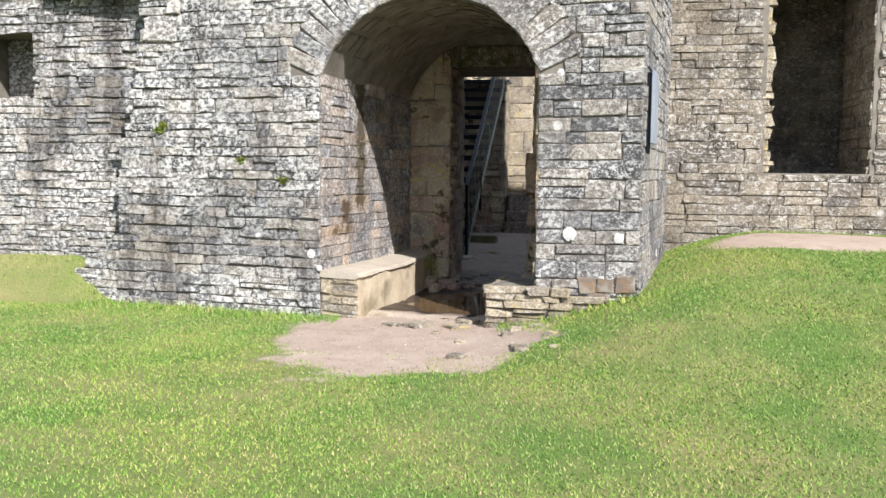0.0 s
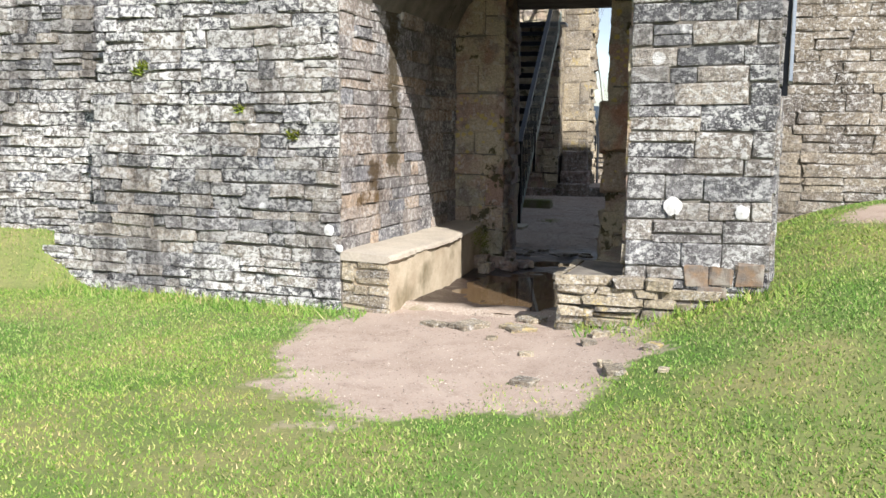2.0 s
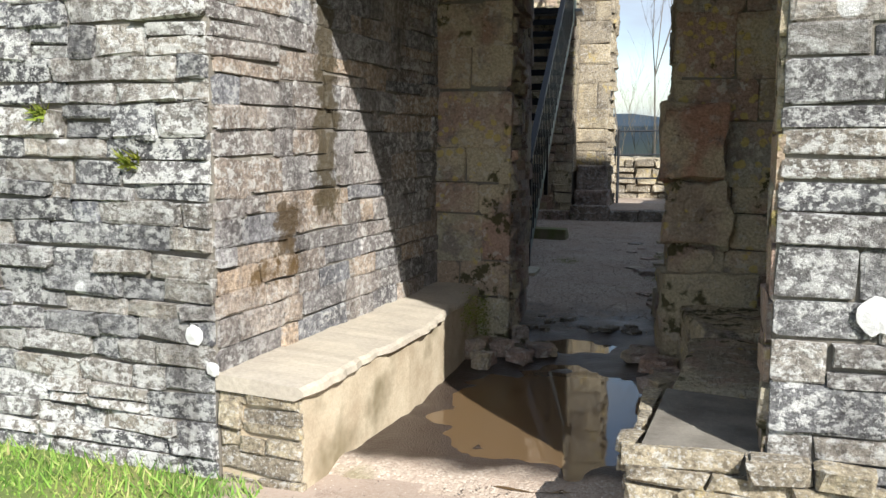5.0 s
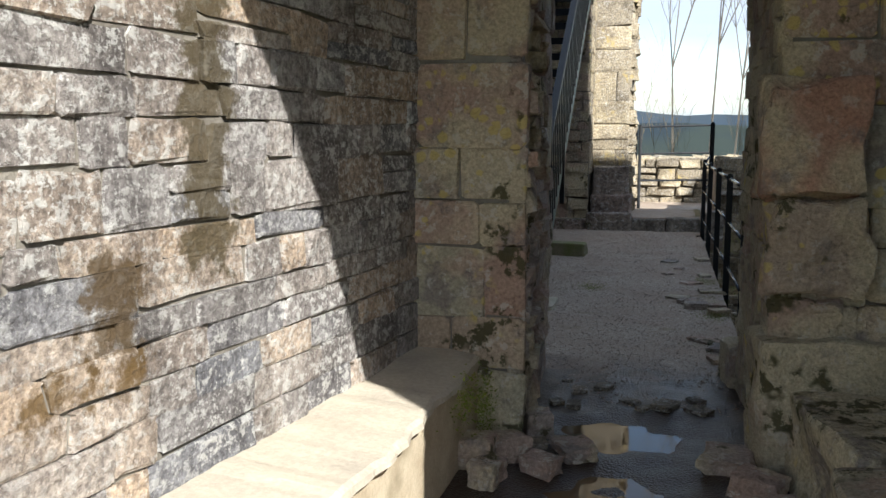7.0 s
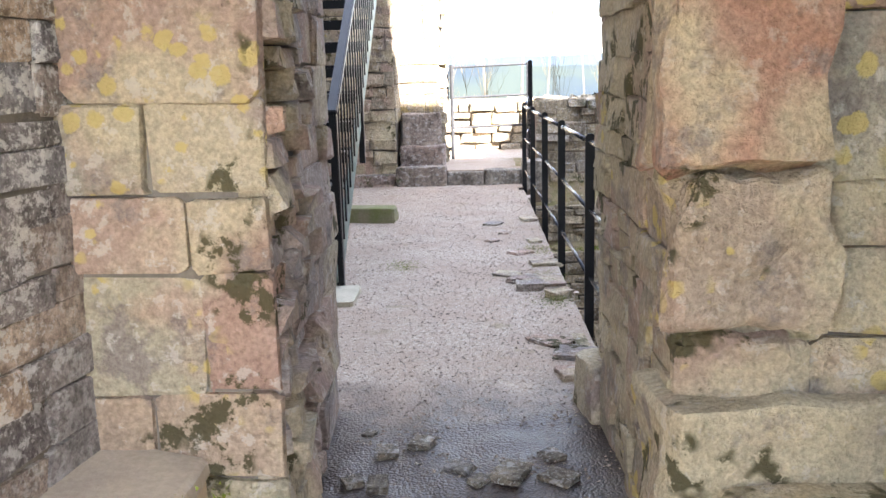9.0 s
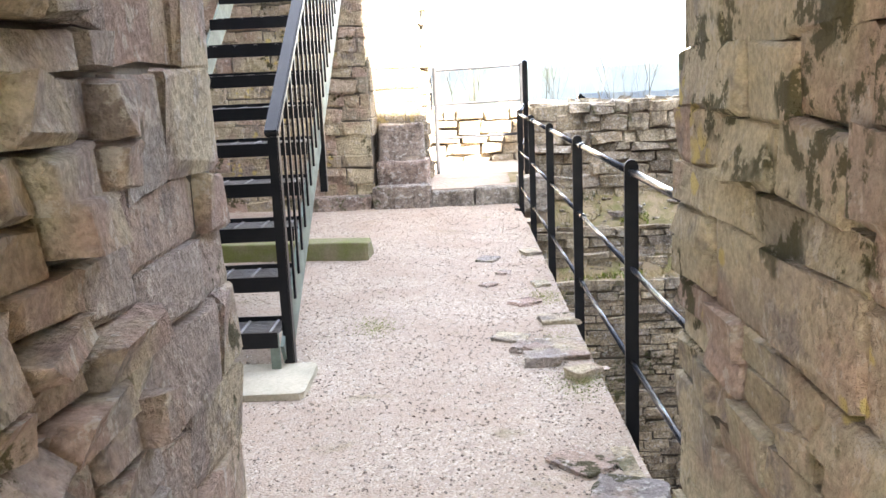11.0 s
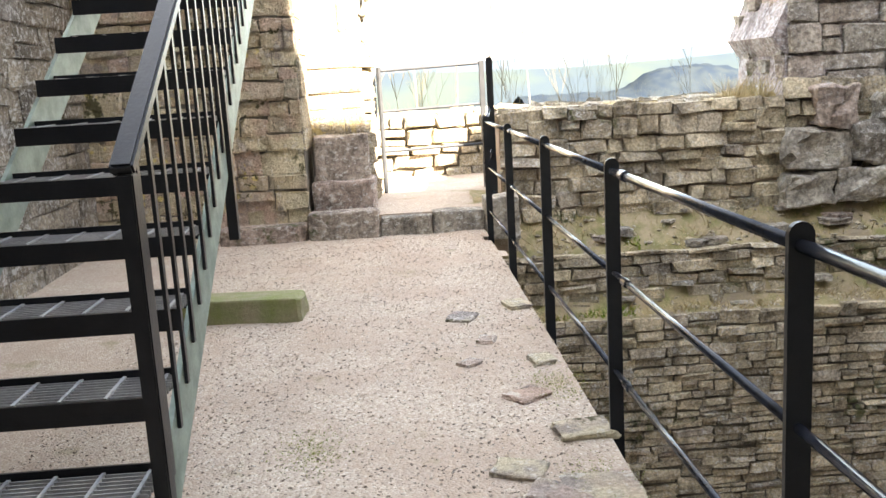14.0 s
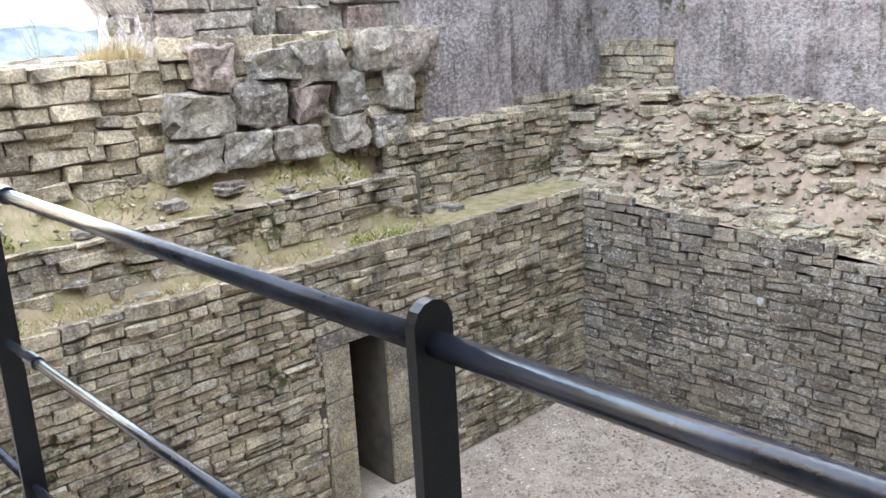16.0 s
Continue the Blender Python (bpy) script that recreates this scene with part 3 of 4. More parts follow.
for q, (u, v, r) in enumerate([(2.72, 0.93, 0.068), (-0.1, 0.62, 0.05), (0.0, 0.47, 0.035), (3.2, 0.9, 0.05), (2.6, 2.5, 0.035), (3.05, 3.1, 0.03)]):
    bm = bmesh.new()
    tip = bm.verts.new(front @ Vector((u, -0.047, v)))
    rim = [bm.verts.new(front @ Vector((u + r * (1 + 0.22 * noise.noise((2 * math.cos(a), 2 * math.sin(a), q * 3.7))) * math.cos(a), -0.036, v + r * (1 + 0.22 * noise.noise((2 * math.cos(a), 2 * math.sin(a), q * 3.7))) * math.sin(a)))) for a in np.linspace(0, 2 * math.pi, 18, endpoint=False)]
    for n in range(18):
        bm.faces.new((tip, rim[n], rim[(n + 1) % 18]))
    part("lichen_plate", bm, M_CRUST, wall_front, "round white lichen crust")

# passage sides: stones on both reveals and under the vault
reveal_l = front @ pose(0, 0, 0, 0, 0, 90)             # faces into the passage
masonry(wall_front, reveal_l, 0.0, 2.83, 0.42, SPRING + 0.05, 0.135, 0.34, M_REVEAL, None, lambda u, v: True, proud=0.018, joint=0.009, wob=0.4, seed=7)
reveal_r = front @ pose(SPAN, 0, 0, 0, 0, -90)
masonry(wall_front, reveal_r, -2.83, 0.0, -0.1, SPRING + 0.05, 0.2, 0.34, M_ASHLAR, None, lambda u, v: v < 2.2, proud=0.025, wob=0.6, seed=8)
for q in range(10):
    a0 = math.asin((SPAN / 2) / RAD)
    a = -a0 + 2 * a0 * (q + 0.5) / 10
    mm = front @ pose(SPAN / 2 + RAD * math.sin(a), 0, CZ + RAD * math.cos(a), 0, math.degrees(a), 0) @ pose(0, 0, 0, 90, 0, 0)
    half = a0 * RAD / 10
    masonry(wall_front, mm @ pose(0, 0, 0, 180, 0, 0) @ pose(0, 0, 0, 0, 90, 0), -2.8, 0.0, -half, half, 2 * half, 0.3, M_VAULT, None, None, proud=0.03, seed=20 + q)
# the side that turns back to the main wall
masonry(wall_front, front @ pose(RIGHT, 0, 0, 0, 0, 90), 0.0, 2.9, 0.1, 4.2, 0.16, 0.34, M_PIER, None, None, kind="dressed", proud=0.02, seed=9)

# plinth footing of the pier
footing = structure(prism("wall_footing", [(1.90, -0.3), (SPAN + 0.72, -0.3), (SPAN + 0.72, 0.20), (SPAN + 0.1, 0.36), (1.94, 0.38)], -0.05, 0.75, M_MORTAR, front), "low footing of flat split stones under the gate pier", "wall")
masonry(footing, front @ pose(0, -0.05, 0), 1.88, SPAN + 0.7, -0.15, 0.40, 0.075, 0.30, M_BUFF, lambda u, v: v < 0.44 - 0.1 * (u - 1.9), lambda u, v: True, proud=0.05, wob=1.0, seed=10)
masonry(footing, front @ pose(1.90, -0.05, 0, 0, 0, -90), -0.78, 0.0, -0.15, 0.38, 0.08, 0.28, M_BUFF, None, lambda u, v: True, proud=0.04, wob=1.0, seed=11)

# stone bench along the reveal
plan = [(0.0, 0.02), (0.44, 0.02), (0.45, 1.2), (0.33, 2.78), (0.0, 2.78)]
bench = tagged(mesh_ob("stone_bench", [front @ Vector((u, y, z)) for z in (-0.3, 0.37) for u, y in plan], [(4, 3, 2, 1, 0), (5, 6, 7, 8, 9)] + [(i, (i + 1) % 5, (i + 1) % 5 + 5, i + 5) for i in range(5)], M_BENCHFACE), "long built stone bench with a worn sandstone slab seat", "bench")
masonry(bench, front @ pose(0, 0.02, 0), 0.0, 0.44, -0.15, 0.37, 0.12, 0.24, M_BUFF, None, lambda u, v: True, proud=0.03, wob=1.2, seed=12)
bm = bmesh.new()
prev = None
for q in range(57):
    y = -0.02 + 2.80 * q / 56
    w = 0.47 + 0.02 * min(y, 1.2) - 0.085 * max(0.0, y - 1.2) + 0.045 * noise.noise((y * 2.3, 0, 0)) + 0.035 * noise.noise((y * 7, 3, 0))
    t = 0.43 + 0.02 * noise.noise((y * 1.7, 5, 0)) + 0.008 * noise.noise((y * 9, 5, 0))
    ring = [bm.verts.new(front @ Vector(c)) for c in ((0.0, y, 0.37), (w - 0.05, y, 0.36), (w - 0.005, y, 0.385), (w - 0.01, y, t - 0.02), (w - 0.03, y, t - 0.006), (w * 0.5, y, t + 0.008 + 0.01 * noise.noise((y * 3, 8, 0))), (0.0, y, t + 0.015))]
    if prev:
        for i in range(7):
            bm.faces.new((prev[i], prev[(i + 1) % 7], ring[(i + 1) % 7], ring[i]))
    else:
        bm.faces.new(ring)
    prev = ring
bm.faces.new(prev)
bmesh.ops.recalc_face_normals(bm, faces=bm.faces)
part("seat_slab", bm, M_BENCHTOP, bench, "pale worn sandstone seat slab")

# ---- the main wall with the inner doorway ----
MY0, MY1, MTOP = 12.0, 13.5, 9.9
DL, DR, DTOP = -2.19, -0.95, 2.95
WL, WR, WB, WT = 1.95, 3.22, 1.55, 4.1
main = structure(boxes("wall_main", [
    (-16, MY0, -0.5, DL, MY1, 6.0), (DL, MY0, DTOP, DR, MY1, 9.5), (DR, MY0, -4.2, WL, MY1, 11.5), (WL, MY0, -4.2, WR, MY1, WB), (WL, MY0, WT, WR, MY1, 11.5), (WR, MY0, -4.2, 4.1, MY1, 11.5), (4.1, MY0, -4.2, 8.6, MY1, MTOP), (8.6, MY0, -4.2, 14, MY1, 12.0)], M_MORTAR), "tall rubble stone castle wall with a doorway and window openings", "wall")
face_s = pose(0, MY0, 0)
LY, LWL, LWR, LWB, LWT = 9.85, -7.71, -6.84, 2.32, 3.17
curtain = structure(boxes("wall_curtain", [(-16, LY, -0.5, LWL, MY0, 6.0), (LWL, LY, -0.5, LWR, MY0, LWB), (LWL, LY, LWT, LWR, MY0, 6.0), (LWL, LY + 0.7, LWB, LWR, MY0, LWT), (LWR, LY, -0.5, -5.1, MY0, 6.0)], M_MORTAR), "grey lichened curtain wall with a small window recess", "wall")
masonry(curtain, pose(0, LY, 0), -10.2, -4.9, 0.1, 4.4, 0.095, 0.22, M_FRONT, lambda u, v: not (LWL < u < LWR and LWB < v < LWT), lambda u, v: u > -7.2 and v < 2.4, proud=0.03, wob=0.8, seed=31)
masonry(curtain, pose(LWR, LY, 0, 0, 0, -90), -0.7, 0.0, LWB, LWT, 0.13, 0.25, M_FRONT, None, None, seed=35)
masonry(curtain, pose(0, LY + 0.7, 0), LWL, LWR, LWB, LWT, 0.13, 0.25, M_FRONT, None, None, seed=36)
masonry(main, face_s, 0.45, 7.0, 0.3, 4.6, 0.135, 0.34, M_BROWN, lambda u, v: not (WL - 0.05 < u < WR + 0.05 and WB < v < WT), lambda u, v: u < 4.6 and v < 3.6, proud=0.022, wob=0.5, seed=32)
masonry(main, pose(WL, MY0, 0, 0, 0, 90), 0, 1.5, WB, WT, 0.13, 0.25, M_BUFF, None, None, proud=0.07, wob=1.2, seed=33)
masonry(main, pose(WR, MY0, 0, 0, 0, -90), -1.5, 0, WB, WT, 0.15, 0.3, M_BROWN, None, None, seed=34)
sun_block = structure(boxes("wall_chamber", [(1.1, 14.45, 1.2, 4.3, 14.65, 4.7), (1.1, 13.5, 1.2, 1.3, 14.45, 4.7), (4.1, 13.5, 1.2, 4.3, 14.45, 4.7), (1.3, 13.5, 1.2, 4.1, 14.45, 1.45), (1.3, 13.5, 4.5, 4.1, 14.45, 4.7)], M_MORTAR), "added stone box blocking sun through the window opening", "wall")
masonry(sun_block, pose(0, 14.45, 0), 1.3, 4.1, 1.45, 4.5, 0.15, 0.3, M_BROWN, None, None, seed=37)
masonry(sun_block, pose(1.3, 13.5, 0, 0, 0, 90), 0.0, 0.95, 1.45, 4.5, 0.15, 0.3, M_BROWN, None, None, seed=38)
# big red ashlar blocks of the doorway piers
masonry(main, pose(0, MY0, 0), -3.05, DL + 0.09, 0.0, 3.4, 0.31, 0.44, M_ASHLAR, None, lambda u, v: True, kind="dressed", proud=0.03, joint=0.012, wob=0.7, seed=141)
masonry(main, pose(0, MY0, 0), DR - 0.03, -0.22, 0.0, 3.4, 0.33, 0.42, M_ASHLAR, None, lambda u, v: True, kind="dressed", proud=0.04, joint=0.012, wob=0.8, seed=142)
jamb_l = pose(DL, MY0, 0, 0, 0, 90)
masonry(main, jamb_l, 0.0, 0.80, 0.0, DTOP, 0.105, 0.20, M_JAMB, None, lambda u, v: v < 2.4, kind="rough", proud=0.075, joint=0.012, wob=1.0, seed=143)
masonry(main, jamb_l, 0.80, 1.5, 0.0, DTOP, 0.21, 0.36, M_JAMB, None, lambda u, v: True, kind="rough", proud=0.03, joint=0.012, wob=0.8, seed=144)
masonry(main, pose(DR, MY0, 0, 0, 0, -90), -1.5, 0.0, -0.2, DTOP, 0.14, 0.24, M_OLIVE, None, lambda u, v: True, kind="rough", proud=0.035, joint=0.002, wob=0.6, seed=145)
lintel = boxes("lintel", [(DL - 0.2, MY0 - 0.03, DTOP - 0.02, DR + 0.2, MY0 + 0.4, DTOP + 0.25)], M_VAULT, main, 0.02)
# low bench and tumbled blocks beside the other pier
def block(name, loc, size, mat, label, category="stone", rot=0, seed=0, rugged=0.05, group=""):
    bm = bmesh.new()
    bmesh.ops.create_cube(bm, size=1)
    bmesh.ops.bevel(bm, geom=bm.edges[:], offset=0.07, segments=2, affect="EDGES", profile=0.6)
    bmesh.ops.triangulate(bm, faces=bm.faces[:])
    bmesh.ops.subdivide_edges(bm, edges=[e for e in bm.edges if e.calc_length() > 0.3], cuts=3, use_grid_fill=True)
    for v in bm.verts:
        d = noise.noise_vector(v.co * 2.1 + Vector((seed * 7.3, seed, 0)))
        v.co += d * rugged * 1.3 + noise.noise_vector(v.co * 6 + Vector((seed, 0, seed * 3.1))) * rugged * 0.5
    bmesh.ops.scale(bm, vec=size, verts=bm.verts)
    bmesh.ops.recalc_face_normals(bm, faces=bm.faces)
    ob = part(name, bm, mat)
    ob.matrix_basis = pose(*loc, 0, 0, rot)
    return tagged(ob, label, category, group)


block("stone_block", (-0.52, 11.50, 0.16), (0.62, 0.80, 0.46), M_OLIVE, "low pale sandstone seat slab beside the doorway pier", rot=10, seed=2, rugged=0.07)
block("stone_block", (-0.58, 10.45, 0.12), (0.66, 1.05, 0.46), M_OLIVE, "long low sandstone seat slab along the passage", rot=-8, seed=3, rugged=0.06)
block("stone_block", (-0.70, 12.02, 0.30), (0.66, 0.38, 0.62), M_OLIVE, "large smooth pale block at the foot of the pier", rot=3, seed=4, rugged=0.06)
block("stone_block", (-0.84, 11.97, 1.50), (0.42, 0.32, 0.50), M_REDBLOCK, "rounded reddish sandstone block jutting from the pier", rot=0, seed=5, rugged=0.1)
block("stone_block", (-0.80, 11.98, 1.02), (0.40, 0.26, 0.42), M_OLIVE, "eroded grey sandstone block hollowed beneath", rot=4, seed=6, rugged=0.12)
block("stone_block", (-0.80, 12.04, 0.68), (0.26, 0.2, 0.22), M_OLIVE, "small worn stone wedged in the pier", rot=-12, seed=7, rugged=0.12)
block("stone_block", (-0.98, 13.42, 0.10), (0.16, 0.30, 0.28), M_JAMB, "squared grey stone at the foot of the jamb", rot=8, seed=8, rugged=0.06)
for q, (x, y, w, h) in enumerate([(-2.32, 11.72, 0.3, 0.22), (-2.16, 11.86, 0.24, 0.16), (-2.2, 11.55, 0.2, 0.14), (-2.06, 12.2, 0.2, 0.2), (-1.02, 11.66, 0.26, 0.14), (-0.98, 11.4, 0.22, 0.12), (-1.0, 11.15, 0.3, 0.14), (-1.12, 11.98, 0.36, 0.1), (-1.85, 11.98, 0.28, 0.08), (-1.98, 11.72, 0.2, 0.1)]):
    block("loose_stone", (x, y, h * 0.2 - 0.03), (w * 0.8, w * 0.65, h * 0.85), M_JAMB, "damp tumbled stone at the foot of the passage wall", "stone", 37 * q, 500 + q, 0.09, "tumbled stones of the passage")

# ---- the terrace behind ----
def terrace_z(x, y):
    z = -0.02 + 0.07 * smooth01(15, 21.5, y)
    z -= 0.13 * math.exp(-(((x + 1.6) / 0.68) ** 2 + ((y - 10.7) / 0.95) ** 2))
    z -= 0.055 * math.exp(-(((x + 1.58) / 0.34) ** 2 + ((y - 12.33) / 0.26) ** 2))
    z -= 0.10 * smooth01(9.6, 9.15, y)
    return z + 0.012 * noise.noise((x * 2.5, y * 2.5, 0)) + 0.022 * noise.noise((x * 6, y * 6, 4)) * smooth01(14.5, 13, y)


def edge_x(y):
    return -0.85 + 0.07 * noise.noise((y * 1.3, 0, 2)) + 0.03 * noise.noise((y * 5, 0, 2)) - 0.25 * smooth01(14.6, 13.4, y) * 0


gravel = sheet("gravel_path", -7.0, -0.55, 9.0, 22.0, 0.06, terrace_z, M_GRAVEL, {"wet": lambda x, y: smooth01(14.9, 12.2, y) * smooth01(9.3, 10.0, y) * 1.1}, hole=lambda x, y: (y > 13.4 and x > edge_x(y)) or (y < 13.0 and x < -3.1))
structure(gravel, "pinkish crushed gravel path, dark and wet in the passage", "path")
water = structure(mesh_ob("puddle_water", [(-1.6 + 0.78 * math.cos(a), 10.7 + 1.25 * math.sin(a), -0.068) for a in np.linspace(0, 2 * math.pi, 40, endpoint=False)], [tuple(range(40))], M_WATER), "shallow muddy brown puddle in the passage", "water")
water_small = structure(mesh_ob("puddle_water", [(-1.58 + 0.46 * math.cos(a) + 0.05 * math.cos(3 * a), 12.33 + 0.34 * math.sin(a), -0.056) for a in np.linspace(0, 2 * math.pi, 24, endpoint=False)], [tuple(range(24))], M_WATER), "small clear puddle on the wet gravel", "water")
# the solid ground under the terrace, its pit side walled
terrace = structure(boxes("wall_terrace", [(-8.0, 13.5, -4.2, -0.93, 22.2, -0.14)], M_DARKJOINT), "rubble retaining wall below the terrace edge", "wall")
masonry(terrace, pose(-0.93, 13.5, 0, 0, 0, 90), 0.0, 8.6, -3.6, -0.03, 0.13, 0.34, M_PIT, None, lambda u, v: v > -1.2, proud=0.05, wob=1.0, seed=51)

# ---- the pit ----
PX1, PY1, PZ = 7.4, 21.2, -3.6
pit_floor = sheet("pit_floor", -0.9, 9.0, 13.4, 22.5, 0.15, lambda x, y: PZ + 0.04 * noise.noise((x, y, 3)), M_GRAVEL, {"wet": lambda x, y: 0.34})
structure(pit_floor, "greyish gravel floor of the sunken cellar", "floor")
DX0, DX1, DZ1 = 3.55, 4.02, -1.78
LEDGE = -0.85
pit_n = structure(boxes("wall_pit_north", [(-0.9, PY1, -4.2, DX0, 23.0, LEDGE), (DX0, PY1, DZ1, DX1, 23.0, LEDGE), (DX1, PY1, -4.2, 12.0, 23.0, LEDGE), (DX0, PY1 + 1.3, -4.2, DX1, 23.0, DZ1)], M_DARKJOINT), "brown rubble cellar wall with a low narrow doorway", "wall")
masonry(pit_n, pose(0, PY1, 0), -0.86, PX1, PZ, LEDGE + 0.03, 0.085, 0.24, M_PIT, lambda u, v: not (DX0 - 0.36 < u < DX1 + 0.36 and v < DZ1 + 0.18), lambda u, v: 1.5 < u < 6.0 and v > -2.6, proud=0.04, joint=0.016, wob=1.0, seed=61)
for i, (a, b, c, d) in enumerate([(DX0 - 0.35, DX0, -3.6, -2.95), (DX0 - 0.35, DX0, -2.95, -2.35), (DX0 - 0.35, DX0, -2.35, DZ1), (DX1, DX1 + 0.35, -3.6, -2.9), (DX1, DX1 + 0.35, -2.9, -2.3), (DX1, DX1 + 0.35, -2.3, DZ1), (DX0 - 0.4, DX1 + 0.4, DZ1, DZ1 + 0.17)]):
    boxes("jamb_stone", [(a + 0.006, PY1 - 0.035, c + 0.006, b - 0.004, PY1 + 0.25, d - 0.006)], M_BLOCK if i == 6 else M_BUFF, pit_n, 0.012)
pit_e = structure(boxes("wall_pit_east", [(PX1, 13.5, -4.2, 12.0, PY1, -1.5)], M_DARKJOINT), "rough stone cellar side wall under a rubble slope", "wall")


def east_top(u):
    return LEDGE - 0.09 * u


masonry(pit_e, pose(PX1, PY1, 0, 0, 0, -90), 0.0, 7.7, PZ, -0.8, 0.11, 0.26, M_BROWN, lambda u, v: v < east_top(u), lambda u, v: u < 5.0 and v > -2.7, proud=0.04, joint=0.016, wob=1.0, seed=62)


# rubble slope above the side wall, and the banks above the far wall
def bank(name, x0, x1, y0, y1, step, zf, mat, label, category="bank"):
    ob = sheet(name, x0, x1, y0, y1, step, zf, mat, {"wet": lambda x, y: 0.0, "bare": lambda x, y: 0.6})
    return structure(ob, label, category)


def slope_e(x, y):
    s = smooth01(PX1 + 0.35, 9.3, x)
    return east_top(PY1 - min(y, PY1)) - 0.02 + (0.12 + 1.0) * s + (0.22 * noise.noise((x * 1.9, y * 1.9, 1)) + 0.12 * noise.noise((x * 5, y * 5, 1))) * smooth01(PX1 + 0.1, PX1 + 0.6, x)


bank("rubble_slope", PX1 - 0.02, 9.4, 13.5, 23.2, 0.1, slope_e, M_PITEARTH, "earthy slope of loose rubble above the cellar wall")


def bank_n_z(x, y):
    z = LEDGE + 0.02 + (0.22 - LEDGE) * smooth01(PY1 + 0.30, PY1 + 0.48, y) * smooth01(5.2, 4.2, x) * 0.55
    z += 0.5 * (0.22 - LEDGE) * smooth01(PY1 + 0.45, PY1 + 1.1, y) * smooth01(5.0, 4.2, x)
    z += 0.10 * smooth01(PY1 + 0.3, PY1 + 1.0, y) * smooth01(4.5, 5.2, x)
    return z + 0.05 * noise.noise((x * 2.2, y * 2.2, 9)) * smooth01(PY1, PY1 + 0.2, y)


bank("grass_ledge", -0.9, PX1 + 0.2, PY1 - 0.01, 22.8, 0.08, bank_n_z, M_LEDGE, "ledge of earth and dry grass above the cellar wall")
tagged(blades("dry_grass", 9000, (-0.6, 5.0, PY1 + 0.02, 22.2), 0.09, M_DRYGRASS, bank_n_z, lambda x, y: 0.9 if noise.noise((x * 1.5, y * 3, 4)) > -0.05 else 0.15, 8, lean=0.9, width=0.004), "tufts of dry straw grass on the ledge", "grass")
tagged(blades("green_weeds", 5000, (-0.4, 4.6, PY1 + 0.05, 22.2), 0.05, M_MOSS, bank_n_z, lambda x, y: 1.0 if noise.noise((x * 1.3, y * 2, 14)) > 0.22 else 0.0, 9, width=0.012), "low green weeds growing on the ledge", "plant")
rubble = structure(boxes("wall_rubble_core", [(PX1 + 1.2, 13.6, -1.5, 9.3, 22.2, -0.9)], M_DARKJOINT), "broken rubble core exposed above the cellar wall", "wall")
# second small step of rubble on the ledge
step_n = structure(boxes("wall_ledge", [(-0.9, PY1 + 0.40, -1.2, 5.0, PY1 + 0.9, -0.30)], M_DARKJOINT), "low rubble step on the grassy ledge", "wall")
masonry(step_n, pose(0, PY1 + 0.40, 0), -0.86, 4.9, LEDGE, -0.26, 0.11, 0.30, M_PIT, None, lambda u, v: True, proud=0.06, wob=1.2, seed=63)

# rough parapet of large blocks
para = structure(boxes("wall_parapet", [(-0.62, 22.05, -1.0, 5.2, 23.6, 1.06)], M_PITEARTH), "low ruined parapet of large rough blocks", "wall")
masonry(para, pose(0, 22.05, 0), -0.62, 2.3, 0.0, 1.16, 0.15, 0.30, M_PIT, None, lambda u, v: True, proud=0.08, joint=0.012, wob=1.5, seed=64)
masonry(para, pose(0, 22.05, 0), 2.3, 5.5, -0.1, 1.3, 0.15, 0.28, M_PIT, None, lambda u, v: True, proud=0.08, joint=0.012, wob=1.5, seed=65)
rng = random.Random(65)
for q in range(15):
    w, h = rng.uniform(0.34, 0.68), rng.uniform(0.28, 0.46)
    block("stone_block", (2.4 + 0.22 * (q // 5) + 0.60 * (q % 5) + rng.uniform(-0.14, 0.14), 22.0, 0.20 + 0.41 * (q // 5) + rng.uniform(-0.04, 0.04)), (w, 0.4, h), M_BLOCK, "large rough weathered block of the ruined parapet", rot=rng.uniform(-8, 8), seed=700 + q, rugged=0.13, group="large blocks of the parapet")
masonry(para, pose(0, 22.05, 1.06, -90, 0, 0), -0.62, 2.6, 0.0, 1.5, 0.25, 0.36, M_BUFF, None, lambda u, v: True, proud=0.07, joint=0.03, wob=1.5, seed=66)
# ruined standing wall beside it
ruin_poly = [(2.4, 1.0), (2.45, 1.55), (2.3, 1.75), (2.55, 2.3), (2.5, 2.9), (2.8, 3.4), (2.75, 4.2), (3.05, 5.4), (3.0, 6.8), (12, 6.8), (12, -1.0), (5.0, -1.0), (5.0, 1.0)]
ruin = structure(prism("wall_ruin", ruin_poly, 22.35, 23.6, M_RENDER), "tall ruined wall with patches of grey plaster", "wall")
masonry(ruin, pose(0, 22.35, 0), 2.45, 6.2, 1.1, 6.6, 0.22, 0.40, M_BLOCK, lambda u, v: u > 2.4 + 0.25 * max(0, v - 2.2), lambda u, v: v < 3.0, proud=0.07, joint=0.03, wob=1.2, seed=67)
masonry(ruin, pose(0, 22.35, 0), 5.0, 9.2, -0.9, 0.25, 0.11, 0.28, M_PIT, None, lambda u, v: True, proud=0.05, wob=1.0, seed=68)
foot_n = structure(boxes("wall_pilaster_foot", [(4.75, 21.85, -1.0, 7.5, 22.3, 0.12)], M_DARKJOINT), "rubble footing wall below the plastered pilaster", "wall")
masonry(foot_n, pose(0, 21.85, 0), 4.7, 7.5, LEDGE, 0.16, 0.10, 0.26, M_PIT, None, lambda u, v: True, proud=0.05, wob=1.1, seed=78)
